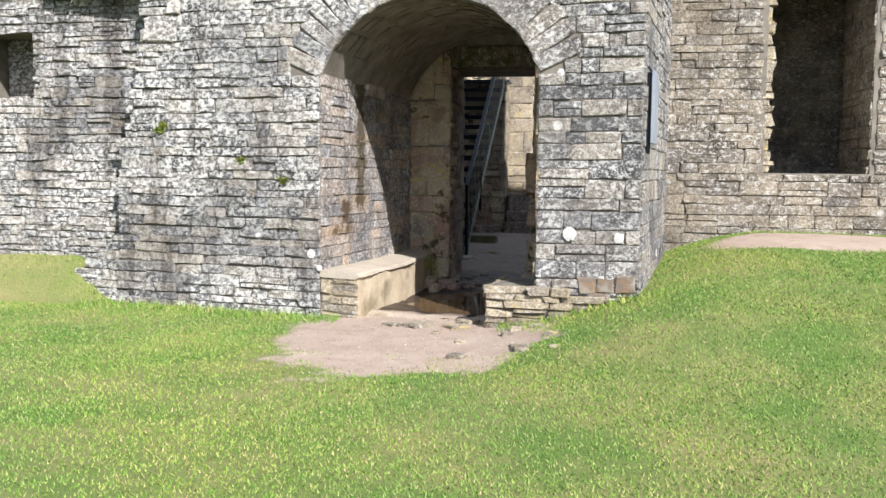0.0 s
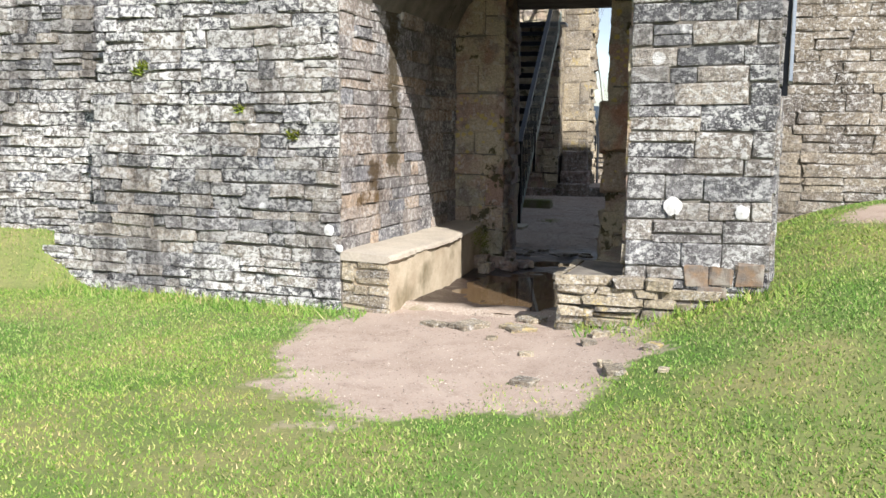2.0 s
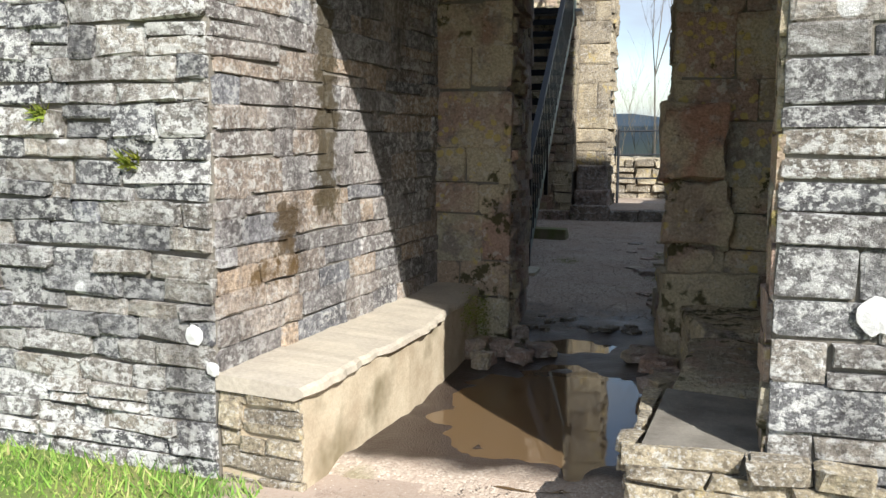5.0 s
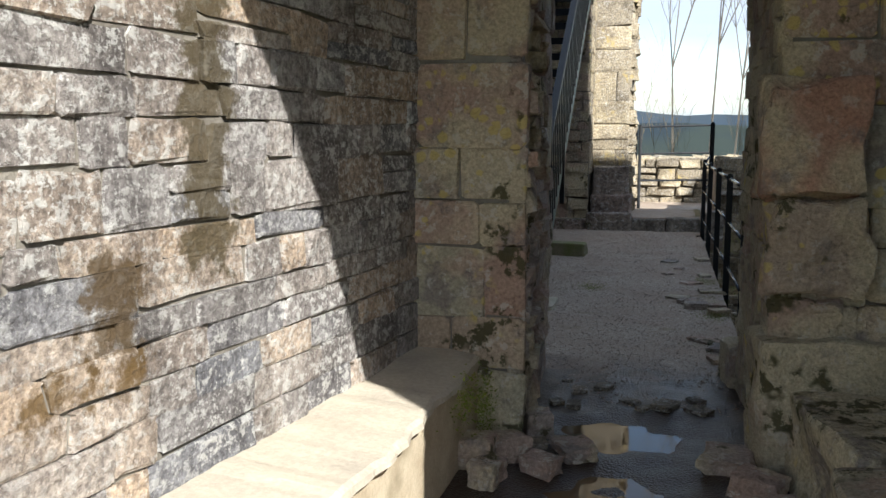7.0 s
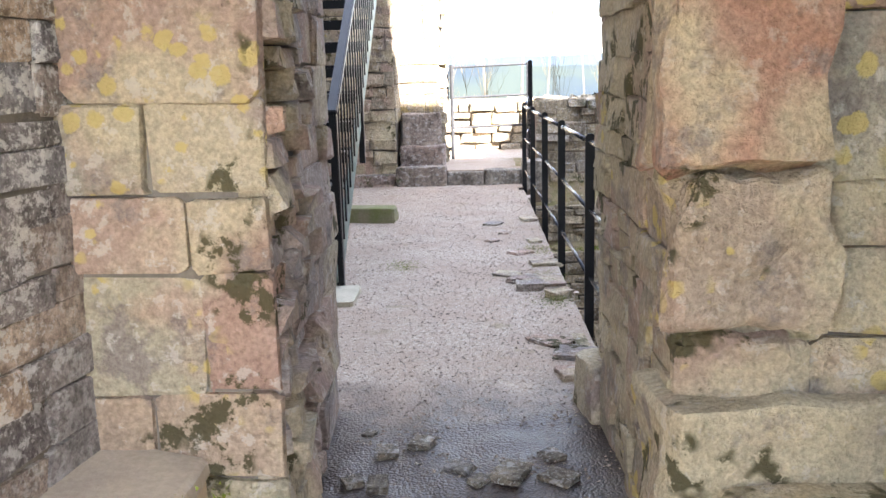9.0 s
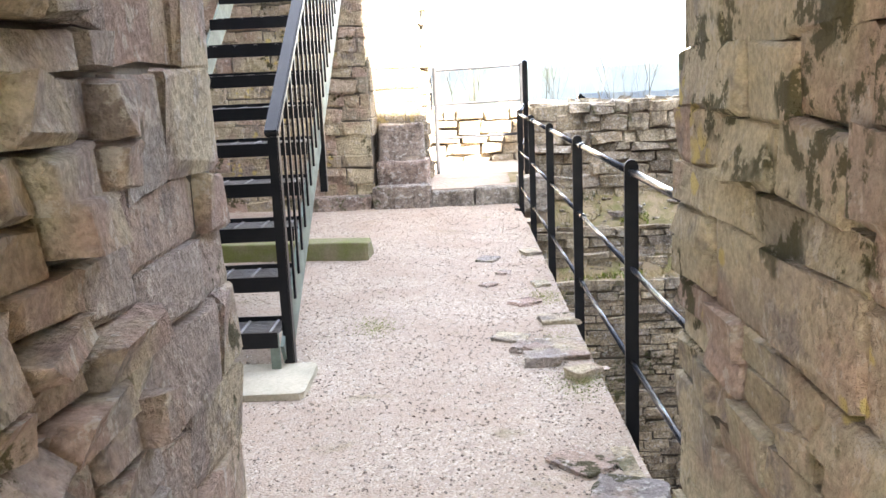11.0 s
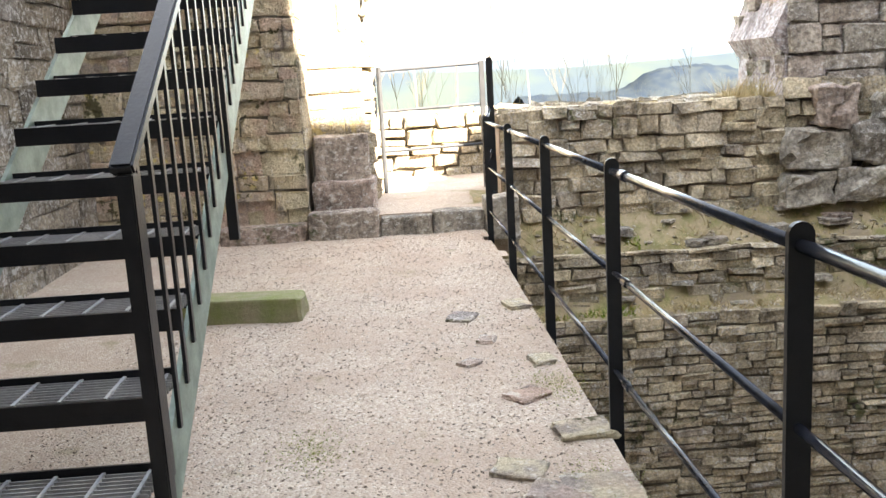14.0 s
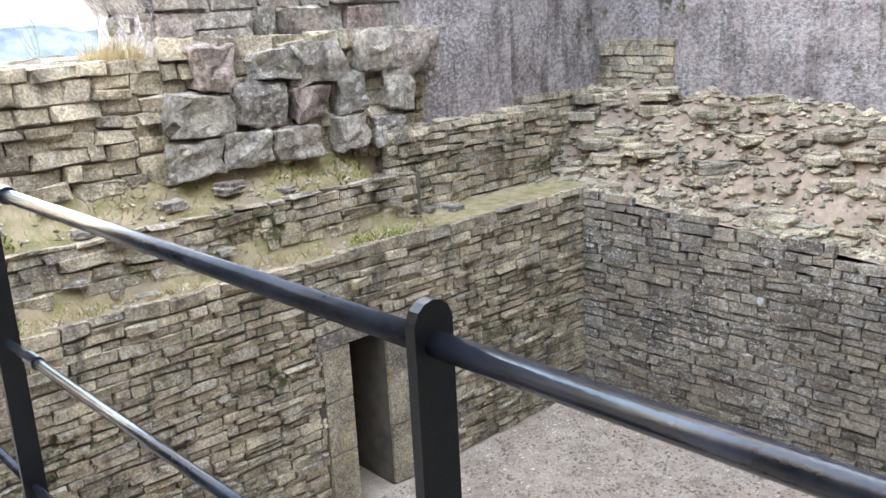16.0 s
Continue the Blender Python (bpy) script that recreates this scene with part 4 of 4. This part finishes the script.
masonry(foot_n, pose(0, 21.85, 0.12, -90, 0, 0), 4.7, 7.5, 0.0, 0.4, 0.13, 0.3, M_PIT, None, lambda u, v: True, proud=0.05, wob=1.5, seed=79)
masonry(ruin, pose(2.55, 23.6, 0, 0, 0, -90), 0.0, 1.25, 1.1, 6.6, 0.2, 0.34, M_BLOCK, None, None, proud=0.12, wob=2.0, seed=85)
pilaster = structure(boxes("wall_pilaster", [(5.45, 22.0, -0.9, 7.0, 22.4, 5.5)], M_RENDER, None, 0.03), "grey plastered pilaster of the ruined wall", "wall")
east = structure(boxes("wall_east", [(9.3, 13.5, -1.5, 10.8, 23.6, 9.5)], M_RENDER), "high wall with weathered pinkish grey plaster", "wall")
masonry(east, pose(9.3, 23.6, 0, 0, 0, -90), 1.2, 2.5, -0.3, 0.9, 0.13, 0.34, M_PIT, None, lambda u, v: True, proud=0.05, wob=1.0, seed=69)

# ---- terrace end: steps, gate, walls ----
SY = 21.7
landing = structure(boxes("landing", [(-1.95, SY + 0.05, -0.4, -0.5, 25.2, 0.24)], M_GRAVEL), "raised gravel landing behind a stone step", "floor")
for i, (a, b, h, d) in enumerate([(-3.4, -2.55, 0.20, 0.02), (-2.55, -1.86, 0.30, 0.0), (-1.86, -1.35, 0.22, 0.06), (-1.35, -0.85, 0.24, 0.05), (-0.85, -0.5, 0.36, 0.0)]):
    block("step_stone", ((a + b) / 2, SY + d, h / 2 - 0.02), (b - a - 0.01, 0.30, h + 0.06), M_BLOCK, "worn stone kerb of the raised landing", "step", seed=30 + i, rugged=0.035, group="kerb stones of the landing")
back = structure(boxes("wall_back", [(-8.0, SY + 0.15, -0.3, -2.55, 23.6, 6.8), (-2.55, 22.6, -0.3, -1.98, 23.6, 6.8)], M_MORTAR), "tall rough wall of the ruined hall beside the gate", "wall")
masonry(back, pose(0, SY + 0.15, 0), -8.0, -2.55, 0.0, 5.0, 0.17, 0.30, M_OLIVE, None, lambda u, v: u > -4.6, proud=0.04, joint=0.008, wob=1.2, seed=71)
masonry(back, pose(-2.55, SY + 0.15, 0, 0, 0, 90), 0.0, 0.75, 0.9, 5.0, 0.30, 0.36, M_BUFF, None, lambda u, v: True, kind="dressed", seed=72)
masonry(back, pose(0, 22.6, 0), -2.55, -1.96, 0.9, 5.5, 0.36, 0.60, M_BUFF, None, lambda u, v: True, kind="dressed", proud=0.03, seed=73)
masonry(back, pose(-1.98, 22.6, 0, 0, 0, 90), 0.0, 1.0, 0.2, 5.5, 0.2, 0.3, M_BUFF, None, lambda u, v: True, proud=0.09, wob=1.4, seed=74)
for i, (x, y, z, w, d, h) in enumerate([(-2.2, 22.2, 0.32, 0.62, 0.5, 0.5), (-2.22, 22.28, 0.78, 0.55, 0.45, 0.46)]):
    block("stone_block", (x, y, z), (w, d, h), M_BLOCK, "rough weathered block stacked below the broken jamb", seed=50 + i, rot=3 * i)
left = structure(boxes("wall_left", [(-6.0, 13.5, -0.3, -4.6, SY + 0.15, 6.8)], M_MORTAR), "rough rubble wall behind the metal stairs", "wall")
masonry(left, pose(-4.6, 13.5, 0, 0, 0, 90), 0.0, 8.3, 0.0, 5.0, 0.2, 0.36, M_BROWN, None, lambda u, v: u > 2.0 and v < 2.6, proud=0.03, wob=0.8, seed=75)
outer = structure(boxes("wall_outer_parapet", [(-6.0, 25.2, -1.0, 6.0, 26.0, 1.02)], M_DARKJOINT), "sunlit low outer parapet of buff rubble", "wall")
masonry(outer, pose(0, 25.2, 0), -3.0, 1.0, 0.15, 1.06, 0.19, 0.34, M_BUFF, None, lambda u, v: True, proud=0.10, joint=0.035, wob=1.6, seed=76)
masonry(outer, pose(0, 25.2, 1.02, -90, 0, 0), -3.0, 4.0, 0.0, 0.8, 0.25, 0.36, M_BUFF, None, None, proud=0.07, joint=0.03, wob=1.4, seed=77)

# metal field gate
GY = 23.5
gate = tagged(new("metal_gate"), "grey tubular steel gate across the gap in the wall", "gate")
bm = bmesh.new()
tube(bm, (-1.80, GY, 0.24), (-1.80, GY, 1.68), 0.028)
part("gate_post", bm, M_GATE, gate)
bm = bmesh.new()
bar(bm, (-0.62, GY, 0.20), (-0.62, GY, 1.70), 0.06, 0.06, (0, 1, 0), 0.006)
part("gate_post", bm, M_GATE, gate)
for z in (0.74, 1.20, 1.66):
    bm = bmesh.new()
    tube(bm, (-1.80, GY, z - 0.02), (-0.62, GY, z + 0.01), 0.016)
    part("gate_bar", bm, M_GATE, gate)
bm = bmesh.new()
bar(bm, (-1.86, GY + 0.02, 0.9), (-1.86, GY + 0.02, 1.58), 0.03, 0.03, (0, 1, 0))
part("hinge_post", bm, M_PAINT, gate)

# ---- guard rail along the pit ----
rail = tagged(new("guard_rail"), "black painted iron guard rail with three tubular bars along the edge", "railing")
posts = [13.60, 14.91, 16.56, 18.12, 19.75, 21.30]


def flat_post(x, y, z0, z1, w=0.058, t=0.008, name="post"):
    bm = bmesh.new()
    pts = [(-w / 2, z0), (w / 2, z0), (w / 2, z1 - w / 2)] + [(w / 2 * math.cos(a), z1 - w / 2 + w / 2 * math.sin(a)) for a in np.linspace(0.25, math.pi - 0.25, 7)] + [(-w / 2, z1 - w / 2)]
    for s in (-t, t):
        bm.faces.new([bm.verts.new((x + px, y + s, pz)) for px, pz in pts])
    vs = list(bm.verts)
    n = len(pts)
    for i in range(n):
        bm.faces.new((vs[i], vs[(i + 1) % n], vs[(i + 1) % n + n], vs[i + n]))
    bmesh.ops.recalc_face_normals(bm, faces=bm.faces)
    return part(name, bm, M_PAINT, rail)


RX = -0.825
for y in posts:
    flat_post(RX, y, -0.35, 1.152)
flat_post(-0.70, 21.95, -0.1, 1.70, 0.065, 0.015)
for z, r in ((1.10, 0.016), (0.69, 0.0125), (0.275, 0.0125)):
    ends = [13.47] + posts + [21.95]
    for a, b in zip(ends[:-1], ends[1:]):
        bm = bmesh.new()
        tube(bm, (RX if a < 21.5 else RX, a, z), (RX if b < 21.5 else -0.71, b, z + (0.1 if b > 21.5 else 0)), r, 20)
        ob = part("rail_bar", bm, M_RAIL, rail)
        ob.data.shade_smooth()
        if a in (14.91, 18.12):
            bm = bmesh.new()
            tube(bm, (RX, b - 0.22, z), (RX, b - 0.16, z), r * 1.35, 10)
            part("sleeve", bm, M_RAIL, ob)

# ---- metal stairs ----
stairs = tagged(new("metal_staircase"), "steep black steel open staircase with grating treads", "staircase")
RISER, GOING, Y0, SX0, SX1, NT = 0.23, 0.345, 15.76, -3.48, -2.54, 16
for i in range(NT):
    y, z = Y0 + GOING * i, RISER * (i + 1)
    bm = bmesh.new()
    bar(bm, (SX0, y + 0.012, z - 0.045), (SX1, y + 0.012, z - 0.045), 0.012, 0.085)
    bar(bm, (SX0, y + 0.27, z - 0.02), (SX1, y + 0.27, z - 0.02), 0.012, 0.085)
    tread = part("tread", bm, M_PAINT, stairs)
    bm = bmesh.new()
    for q in range(8):
        bar(bm, (SX0, y + 0.04 + 0.03 * q, z - 0.012), (SX1, y + 0.04 + 0.03 * q, z - 0.012), 0.005, 0.022)
    for q in range(6):
        x = SX0 + 0.10 + (SX1 - SX0 - 0.14) * q / 5
        bar(bm, (x, y + 0.02, z - 0.008), (x, y + 0.26, z - 0.006), 0.013, 0.02)
    part("grating", bm, M_GRATE, tread)
slope = Vector((0, GOING, RISER)).normalized()
across = Vector((0, -RISER, GOING)).normalized()
for x in (SX0 - 0.012, SX1 + 0.012):
    bm = bmesh.new()
    a = Vector((x, Y0 - 0.02, 0.04))
    b = a + slope * (NT + 0.6) * math.hypot(GOING, RISER)
    bar(bm, a + Vector((0, 0.13, 0)), b + Vector((0, 0.13, 0)), 0.02, 0.24, across)
    part("stringer", bm, M_STEEL, stairs, "greenish weathered steel stringer")
bm = bmesh.new()
bar(bm, (SX1 + 0.035, Y0 + 0.14, 0.0), (SX1 + 0.035, Y0 + 0.14, 1.26), 0.055, 0.07, (0, 1, 0), 0.005)
part("newel_post", bm, M_PAINT, stairs)
bm = bmesh.new()
bar(bm, (SX1 - 0.02, Y0 + 0.02, 0.0), (SX1 - 0.02, Y0 + 0.02, 0.22), 0.05, 0.02, (0, 1, 0), 0.003)
part("foot", bm, M_STEEL, stairs)
for x in (SX1 + 0.03, SX0 - 0.03):
    bm = bmesh.new()
    a = Vector((x, Y0 + 0.11, 1.27))
    bar(bm, a, a + slope * (NT - 0.2) * math.hypot(GOING, RISER), 0.075, 0.045, across, 0.008)
    part("handrail", bm, M_PAINT, stairs, "black flat steel handrail")
for q in range(30):
    y = Y0 + 0.27 + 0.167 * q
    z = (y - Y0) * RISER / GOING
    bm = bmesh.new()
    bar(bm, (SX1 + 0.03, y, z + 0.02), (SX1 + 0.03, y, z + 1.16), 0.013, 0.03, (0, 1, 0))
    part("baluster", bm, M_PAINT, stairs)
bm = bmesh.new()
bar(bm, (SX1 + 0.02, Y0 + 1.9, 0.75), (SX1 + 0.02, Y0 + 1.9, 1.6), 0.05, 0.05, (0, 1, 0))
part("bracket", bm, M_PAINT, stairs)
top_y = Y0 + GOING * NT
bm = bmesh.new()
bar(bm, (-4.58, (top_y + SY + 0.15) / 2, RISER * NT), (-2.4, (top_y + SY + 0.15) / 2, RISER * NT), SY + 0.15 - top_y, 0.05)
part("landing_deck", bm, M_GRATE, stairs)
block("concrete_slab", (-2.95, 15.63, 0.0), (1.2, 0.5, 0.05), M_CONCRETE, "pale concrete slab at the stair foot", "slab", seed=60, rugged=0.006)
block("stone_block", (-3.05, 18.88, 0.08), (1.45, 0.26, 0.2), M_MOSSBLOCK, "long mossy squared stone lying on the gravel", rot=-6, seed=61, rugged=0.012)

# sign fixed to the gatehouse side
sign = tagged(new("sign_board"), "thin grey information board fixed to the wall", "sign")
bm = bmesh.new()
bar(bm, front @ Vector((RIGHT + 0.07, 0.35, 1.82)), front @ Vector((RIGHT + 0.07, 0.35, 2.52)), 0.025, 0.5, front.to_3x3() @ Vector((0, 1, 0)), 0.004)
part("board", bm, M_SIGN, sign)
bm = bmesh.new()
bar(bm, front @ Vector((RIGHT + 0.03, 0.14, 1.72)), front @ Vector((RIGHT + 0.03, 0.14, 2.50)), 0.05, 0.03, front.to_3x3() @ Vector((0, 1, 0)))
part("batten", bm, M_PAINT, sign)


# ---- loose stones ----
def scatter(n, area, size, zf, mat, label, group, seed, avoid=None):
    rng = random.Random(seed)
    for q in range(n):
        x, y = rng.uniform(area[0], area[1]), rng.uniform(area[2], area[3])
        if avoid and avoid(x, y):
            continue
        s = rng.uniform(*size)
        block("loose_stone", (x, y, zf(x, y) + s * 0.10), (s * rng.uniform(0.9, 1.5), s, s * rng.uniform(0.25, 0.45)), mat, label, "stone", rng.uniform(0, 180), seed * 50 + q, 0.06, group)




def pebbles(name, n, area, size, zf, mat, seed, ok=None):
    """Loose chippings, each a small eight-sided lump."""
    rng = np.random.default_rng(seed)
    base = np.array([(1, 0, 0), (-1, 0, 0), (0, 1, 0), (0, -1, 0), (0, 0, 1), (0, 0, -1)], dtype=float)
    tris = np.array([(0, 2, 4), (2, 1, 4), (1, 3, 4), (3, 0, 4), (2, 0, 5), (1, 2, 5), (3, 1, 5), (0, 3, 5)])
    vs, fs = [], []
    for _ in range(n):
        x, y = rng.uniform(area[0], area[1]), rng.uniform(area[2], area[3])
        if ok is not None and not ok(x, y):
            continue
        a, sz = rng.uniform(0, 6.28), size * rng.uniform(0.4, 1.0) ** 2
        p = base * np.array((1.0, rng.uniform(0.6, 1.0), rng.uniform(0.35, 0.7))) * sz + rng.normal(0, 0.12, (6, 3)) * sz
        q = np.stack([p[:, 0] * math.cos(a) - p[:, 1] * math.sin(a) + x, p[:, 0] * math.sin(a) + p[:, 1] * math.cos(a) + y, p[:, 2] + zf(x, y) + 0.1 * sz], 1)
        fs.append(tris + 6 * len(vs))
        vs.append(q)
    me = bpy.data.meshes.new(name)
    me.from_pydata(np.concatenate(vs), [], np.concatenate(fs))
    me.materials.append(mat)
    return tagged(new(name, me), kind="stuff")


M_PEBBLE = stone_mat("gravel_chipping_stone", [(0.0, (0.30, 0.24, 0.20)), (0.5, (0.45, 0.375, 0.31)), (0.85, (0.54, 0.47, 0.39)), (1.0, (0.68, 0.63, 0.56))], lichen=0)
tagged(pebbles("gravel_chippings", 30000, (-3.4, -0.85, 11.8, 21.6), 0.0105, terrace_z, M_PEBBLE, 1, lambda x, y: x < edge_x(y) and y > 13.0 + 0.6 * noise.noise((x * 3, y * 3, 0)) and (y > 13.5 or -2.05 < x < -0.95)), "pinkish grey loose chippings on the path", "gravel")
tagged(pebbles("gravel_chippings", 26000, (1.5, 7.3, 15.5, 21.1), 0.03, lambda x, y: PZ + 0.04 * noise.noise((x, y, 3)), M_PEBBLE, 2), "grey loose chippings on the cellar floor", "gravel")
tagged(pebbles("earth_grit", 6000, (-3.0, -0.4, 6.4, 9.5), 0.009, lawn_z, M_PEBBLE, 3, lambda x, y: bareness(x, y) > 0.55), "small pale grit scattered on bare earth", "gravel")
scatter(10, (-1.6, -0.2, 7.3, 8.7), (0.05, 0.13), lawn_z, M_BUFF, "small pale loose stone on the bare earth", "stones before the gate", 3)
scatter(6, (-2.3, -1.3, 8.8, 9.3), (0.10, 0.20), lambda x, y: -0.07, M_BUFF, "flat pale stone set in the earth of the path", "flat stones in the path", 4)
EDGING = [(-1.13, 15.82, 0.20, 0.09), (-0.94, 15.58, 0.17, 0.10), (-1.20, 16.08, 0.17, 0.06), (-0.99, 16.02, 0.34, 0.05), (-1.14, 15.98, 0.14, 0.08), (-1.27, 16.32, 0.20, 0.03), (-0.95, 16.62, 0.24, 0.05), (-1.12, 17.10, 0.20, 0.03), (-1.32, 18.5, 0.22, 0.03), (-0.97, 17.6, 0.16, 0.04), (-1.1, 14.55, 0.24, 0.04), (-0.96, 14.25, 0.26, 0.06), (-1.0, 13.95, 0.22, 0.06), (-1.35, 17.6, 0.12, 0.03), (-1.22, 18.0, 0.13, 0.03), (-0.95, 18.7, 0.2, 0.04)]
for q, (x, y, w, h) in enumerate(EDGING):
    block("loose_stone", (x, y, terrace_z(x, y) + h * 0.2), (w, w * 0.75, h * 0.75), M_JAMB, "flat lichened stone along the terrace edge", "stone", 31 * q, 640 + q, 0.07, "edging stones")
scatter(16, (-2.15, -1.0, 11.75, 13.2), (0.05, 0.13), terrace_z, M_BROWN, "loose stone lying on the wet gravel", "stones in the passage", 6, lambda x, y: -1.85 < x < -1.1 and y < 12.6)
scatter(150, (7.5, 9.2, 15.0, 22.2), (0.12, 0.40), slope_e, M_PIT, "loose rubble stone on the slope", "rubble of the slope", 7)
scatter(22, (0.0, 5.5, 21.5, 22.0), (0.1, 0.24), bank_n_z, M_BLOCK, "loose stone on the grassy ledge", "stones on the ledge", 8)


tagged(pebbles("slope_rubble", 3500, (7.45, 9.25, 14.5, 22.6), 0.11, slope_e, M_PIT, 12), "small brown rubble lying on the earthy slope", "rubble")
tagged(pebbles("ledge_rubble", 900, (-0.6, 5.0, PY1 + 0.05, 22.1), 0.05, bank_n_z, M_PIT, 13), "small stones lying on the grassy ledge", "rubble")


# ---- distance ----
def hill(name, y, base, peak, mat, seed, wide=900, z0=-32):
    vs, fs = [], []
    n = 90
    for i in range(n + 1):
        x = -wide + 2 * wide * i / n
        h = base + peak * (0.5 + 0.5 * noise.noise((x * 0.004 + seed, seed, 0))) + peak * 0.25 * noise.noise((x * 0.016, seed, 2))
        vs += [(x, y - 120, z0), (x, y, h), (x, y + 200, z0)]
    for i in range(n):
        a = 3 * i
        fs += [(a, a + 3, a + 4, a + 1), (a + 1, a + 4, a + 5, a + 2)]
    return structure(mesh_ob(name, vs, fs, mat), "distant hills with blue-green haze put into their colour", "hills")


k = Nodes("pale_hills_haze_tint", 1.0, spec=0.0)
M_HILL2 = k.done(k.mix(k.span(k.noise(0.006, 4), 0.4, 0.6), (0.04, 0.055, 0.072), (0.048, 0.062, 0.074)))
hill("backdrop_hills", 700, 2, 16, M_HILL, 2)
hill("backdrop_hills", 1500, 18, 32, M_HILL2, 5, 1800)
k = Nodes("dark_woodland_haze_tint", 1.0, spec=0.0)
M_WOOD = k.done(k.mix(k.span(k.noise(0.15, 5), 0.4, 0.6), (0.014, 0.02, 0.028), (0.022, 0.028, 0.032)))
knoll = structure(sheet("backdrop_woods", 60, 215, 420, 480, 2.5, lambda x, y: -14 + (10.5 * math.exp(-((x - 143) / 26) ** 4) + 9.0 * math.exp(-((x - 185) / 16) ** 2) + 6 + 1.2 * noise.noise((x * 0.2, y * 0.2, 0)) + 0.9 * noise.noise((x * 0.6, 0, 0))) * math.sin(math.pi * (y - 420) / 60), M_WOOD, {}), "dark wooded far hill with haze tinted into its colour", "hills")
tagged(blades("dry_reeds", 2600, (-2.6, 3.4, 26.1, 28.5), 0.95, M_TWIG, lambda x, y: 0.1, lambda x, y: 0.4 + 0.6 * smooth01(-0.2, 0.3, noise.noise((x * 1.2, y, 3))), 45, lean=0.22, width=0.006), "pale dry reeds standing beyond the parapet", "grass")
bank_far = structure(sheet("bank", -40, 40, 26, 60, 1.0, lambda x, y: 0.2 - 30 * smooth01(26, 60, y) + 0.3 * noise.noise((x * 0.4, y * 0.4, 0)), M_BANK, {}), "scrubby bank falling away beyond the parapet", "ground")


def sapling(x, y, z, height, seed, label="slender bare tree with fine branches beyond the parapet", name="bare_tree"):
    rng = random.Random(seed)
    tree = tagged(new(name), label, "tree")
    bm, bt = bmesh.new(), bmesh.new()

    def grow(b, p, d, length, r, level):
        q = p
        for s in range(3):
            e = q + d * (length / 3)
            tube(b, q, e, r * (1 - 0.25 * s), 4, r * (1 - 0.25 * (s + 1)))
            if level < 3:
                for _ in range(3 if not level or name == "bare_tree" else 2):
                    a = rng.uniform(0, 2 * math.pi)
                    side = Vector((math.cos(a), math.sin(a), rng.uniform(0.9, 1.7))).normalized()
                    if level or s:
                        grow(bt, e, (d * 0.5 + side * 0.6).normalized(), length * rng.uniform(0.3, 0.5), r * 0.42, level + 1)
            d = (d + Vector((rng.uniform(-1, 1), rng.uniform(-1, 1), 0.2)) * 0.12).normalized()
            q = e
    grow(bm, Vector((x, y, z)), Vector((rng.uniform(-0.1, 0.1), 0, 1)).normalized(), height, height * 0.0042, 0)
    part("trunk", bm, M_TREE if name == "bare_tree" else M_TWIG, tree)
    part("crown", bt, M_TREE if name == "bare_tree" else M_TWIG, tree)


for i, (x, y, h) in enumerate([(-0.9, 33, 9.5), (0.5, 34, 9), (-1.8, 36, 10), (1.8, 35, 8), (-0.1, 38, 11)]):
    sapling(x, y, -4.0, h + 1.5, 80 + i)
for i in range(16):
    rng = random.Random(300 + i)
    sapling(rng.uniform(-2.4, 4.5), rng.uniform(27, 29.5), -0.6, rng.uniform(2.0, 2.9), 200 + i, "low pale bare bush beyond the parapet", "bare_bush")

# moss hanging on the bench edge and pier foot
def tuft(name, centre, spread, n, size, label, group, seed):
    rng = random.Random(seed)
    bm = bmesh.new()
    for q in range(n):
        a = Vector(centre) + Vector((rng.gauss(0, spread[0]), rng.gauss(0, spread[1]), rng.gauss(0, spread[2])))
        b = a + Vector((rng.uniform(-1, 1), rng.uniform(-1, 1), rng.uniform(-0.5, 1))) * size
        w = Vector((rng.uniform(-1, 1), rng.uniform(-1, 1), rng.uniform(-1, 1))).normalized() * size * 0.3
        bm.faces.new([bm.verts.new(p) for p in (a - w, a + w, b)])
    return tagged(part(name, bm, M_MOSS), label, "moss", group, "stuff")


for i, (x, y, z) in enumerate([(-2.30, 11.55, 0.33), (-2.27, 11.8, 0.25), (-2.27, 11.95, 0.12), (-2.82, 11.95, 1.15), (-2.80, 11.95, 1.6)]):
    tuft("moss_patch", (x, y, z), (0.02, 0.09, 0.07), 260, 0.018, "dark green moss on the damp stone bench edge", "moss of the passage", 400 + i)
for i, (x, y) in enumerate([(-0.98, 15.4), (-1.0, 16.1), (-0.96, 17.2), (-2.1, 16.6)]):
    tuft("moss_patch", (x, y, 0.01), (0.08, 0.12, 0.004), 900, 0.008, "green moss on the edge of the gravel terrace", "moss of the terrace", 420 + i)
tagged(blades("grass_tuft", 500, (1.75, 2.25, 22.1, 22.5), 0.26, M_DRYGRASS, lambda x, y: 1.08, lambda x, y: 1.0, 44, lean=0.45, width=0.004), "green and straw grass tuft on the parapet top", "grass")

# tufts on the gatehouse wall
for i, (u, v) in enumerate([(-0.95, 1.62), (-2.0, 1.95), (-1.95, 2.0), (-0.42, 1.40)]):
    rng = random.Random(i)
    bm = bmesh.new()
    for q in range(40):
        a = Vector((u + rng.uniform(-0.05, 0.05), -0.03, v + rng.uniform(-0.02, 0.03)))
        b = a + Vector((rng.uniform(-0.05, 0.05), -rng.uniform(0.02, 0.07), rng.uniform(-0.02, 0.06)))
        w = Vector((rng.uniform(-1, 1), 0, rng.uniform(-1, 1))).normalized() * 0.012
        bm.faces.new([bm.verts.new(front @ p) for p in (a - w, a + w, b)])
    tagged(part("wall_plant", bm, M_MOSS), "small green plant growing from a wall joint", "plant", "plants on the gatehouse wall")

lay_stones()
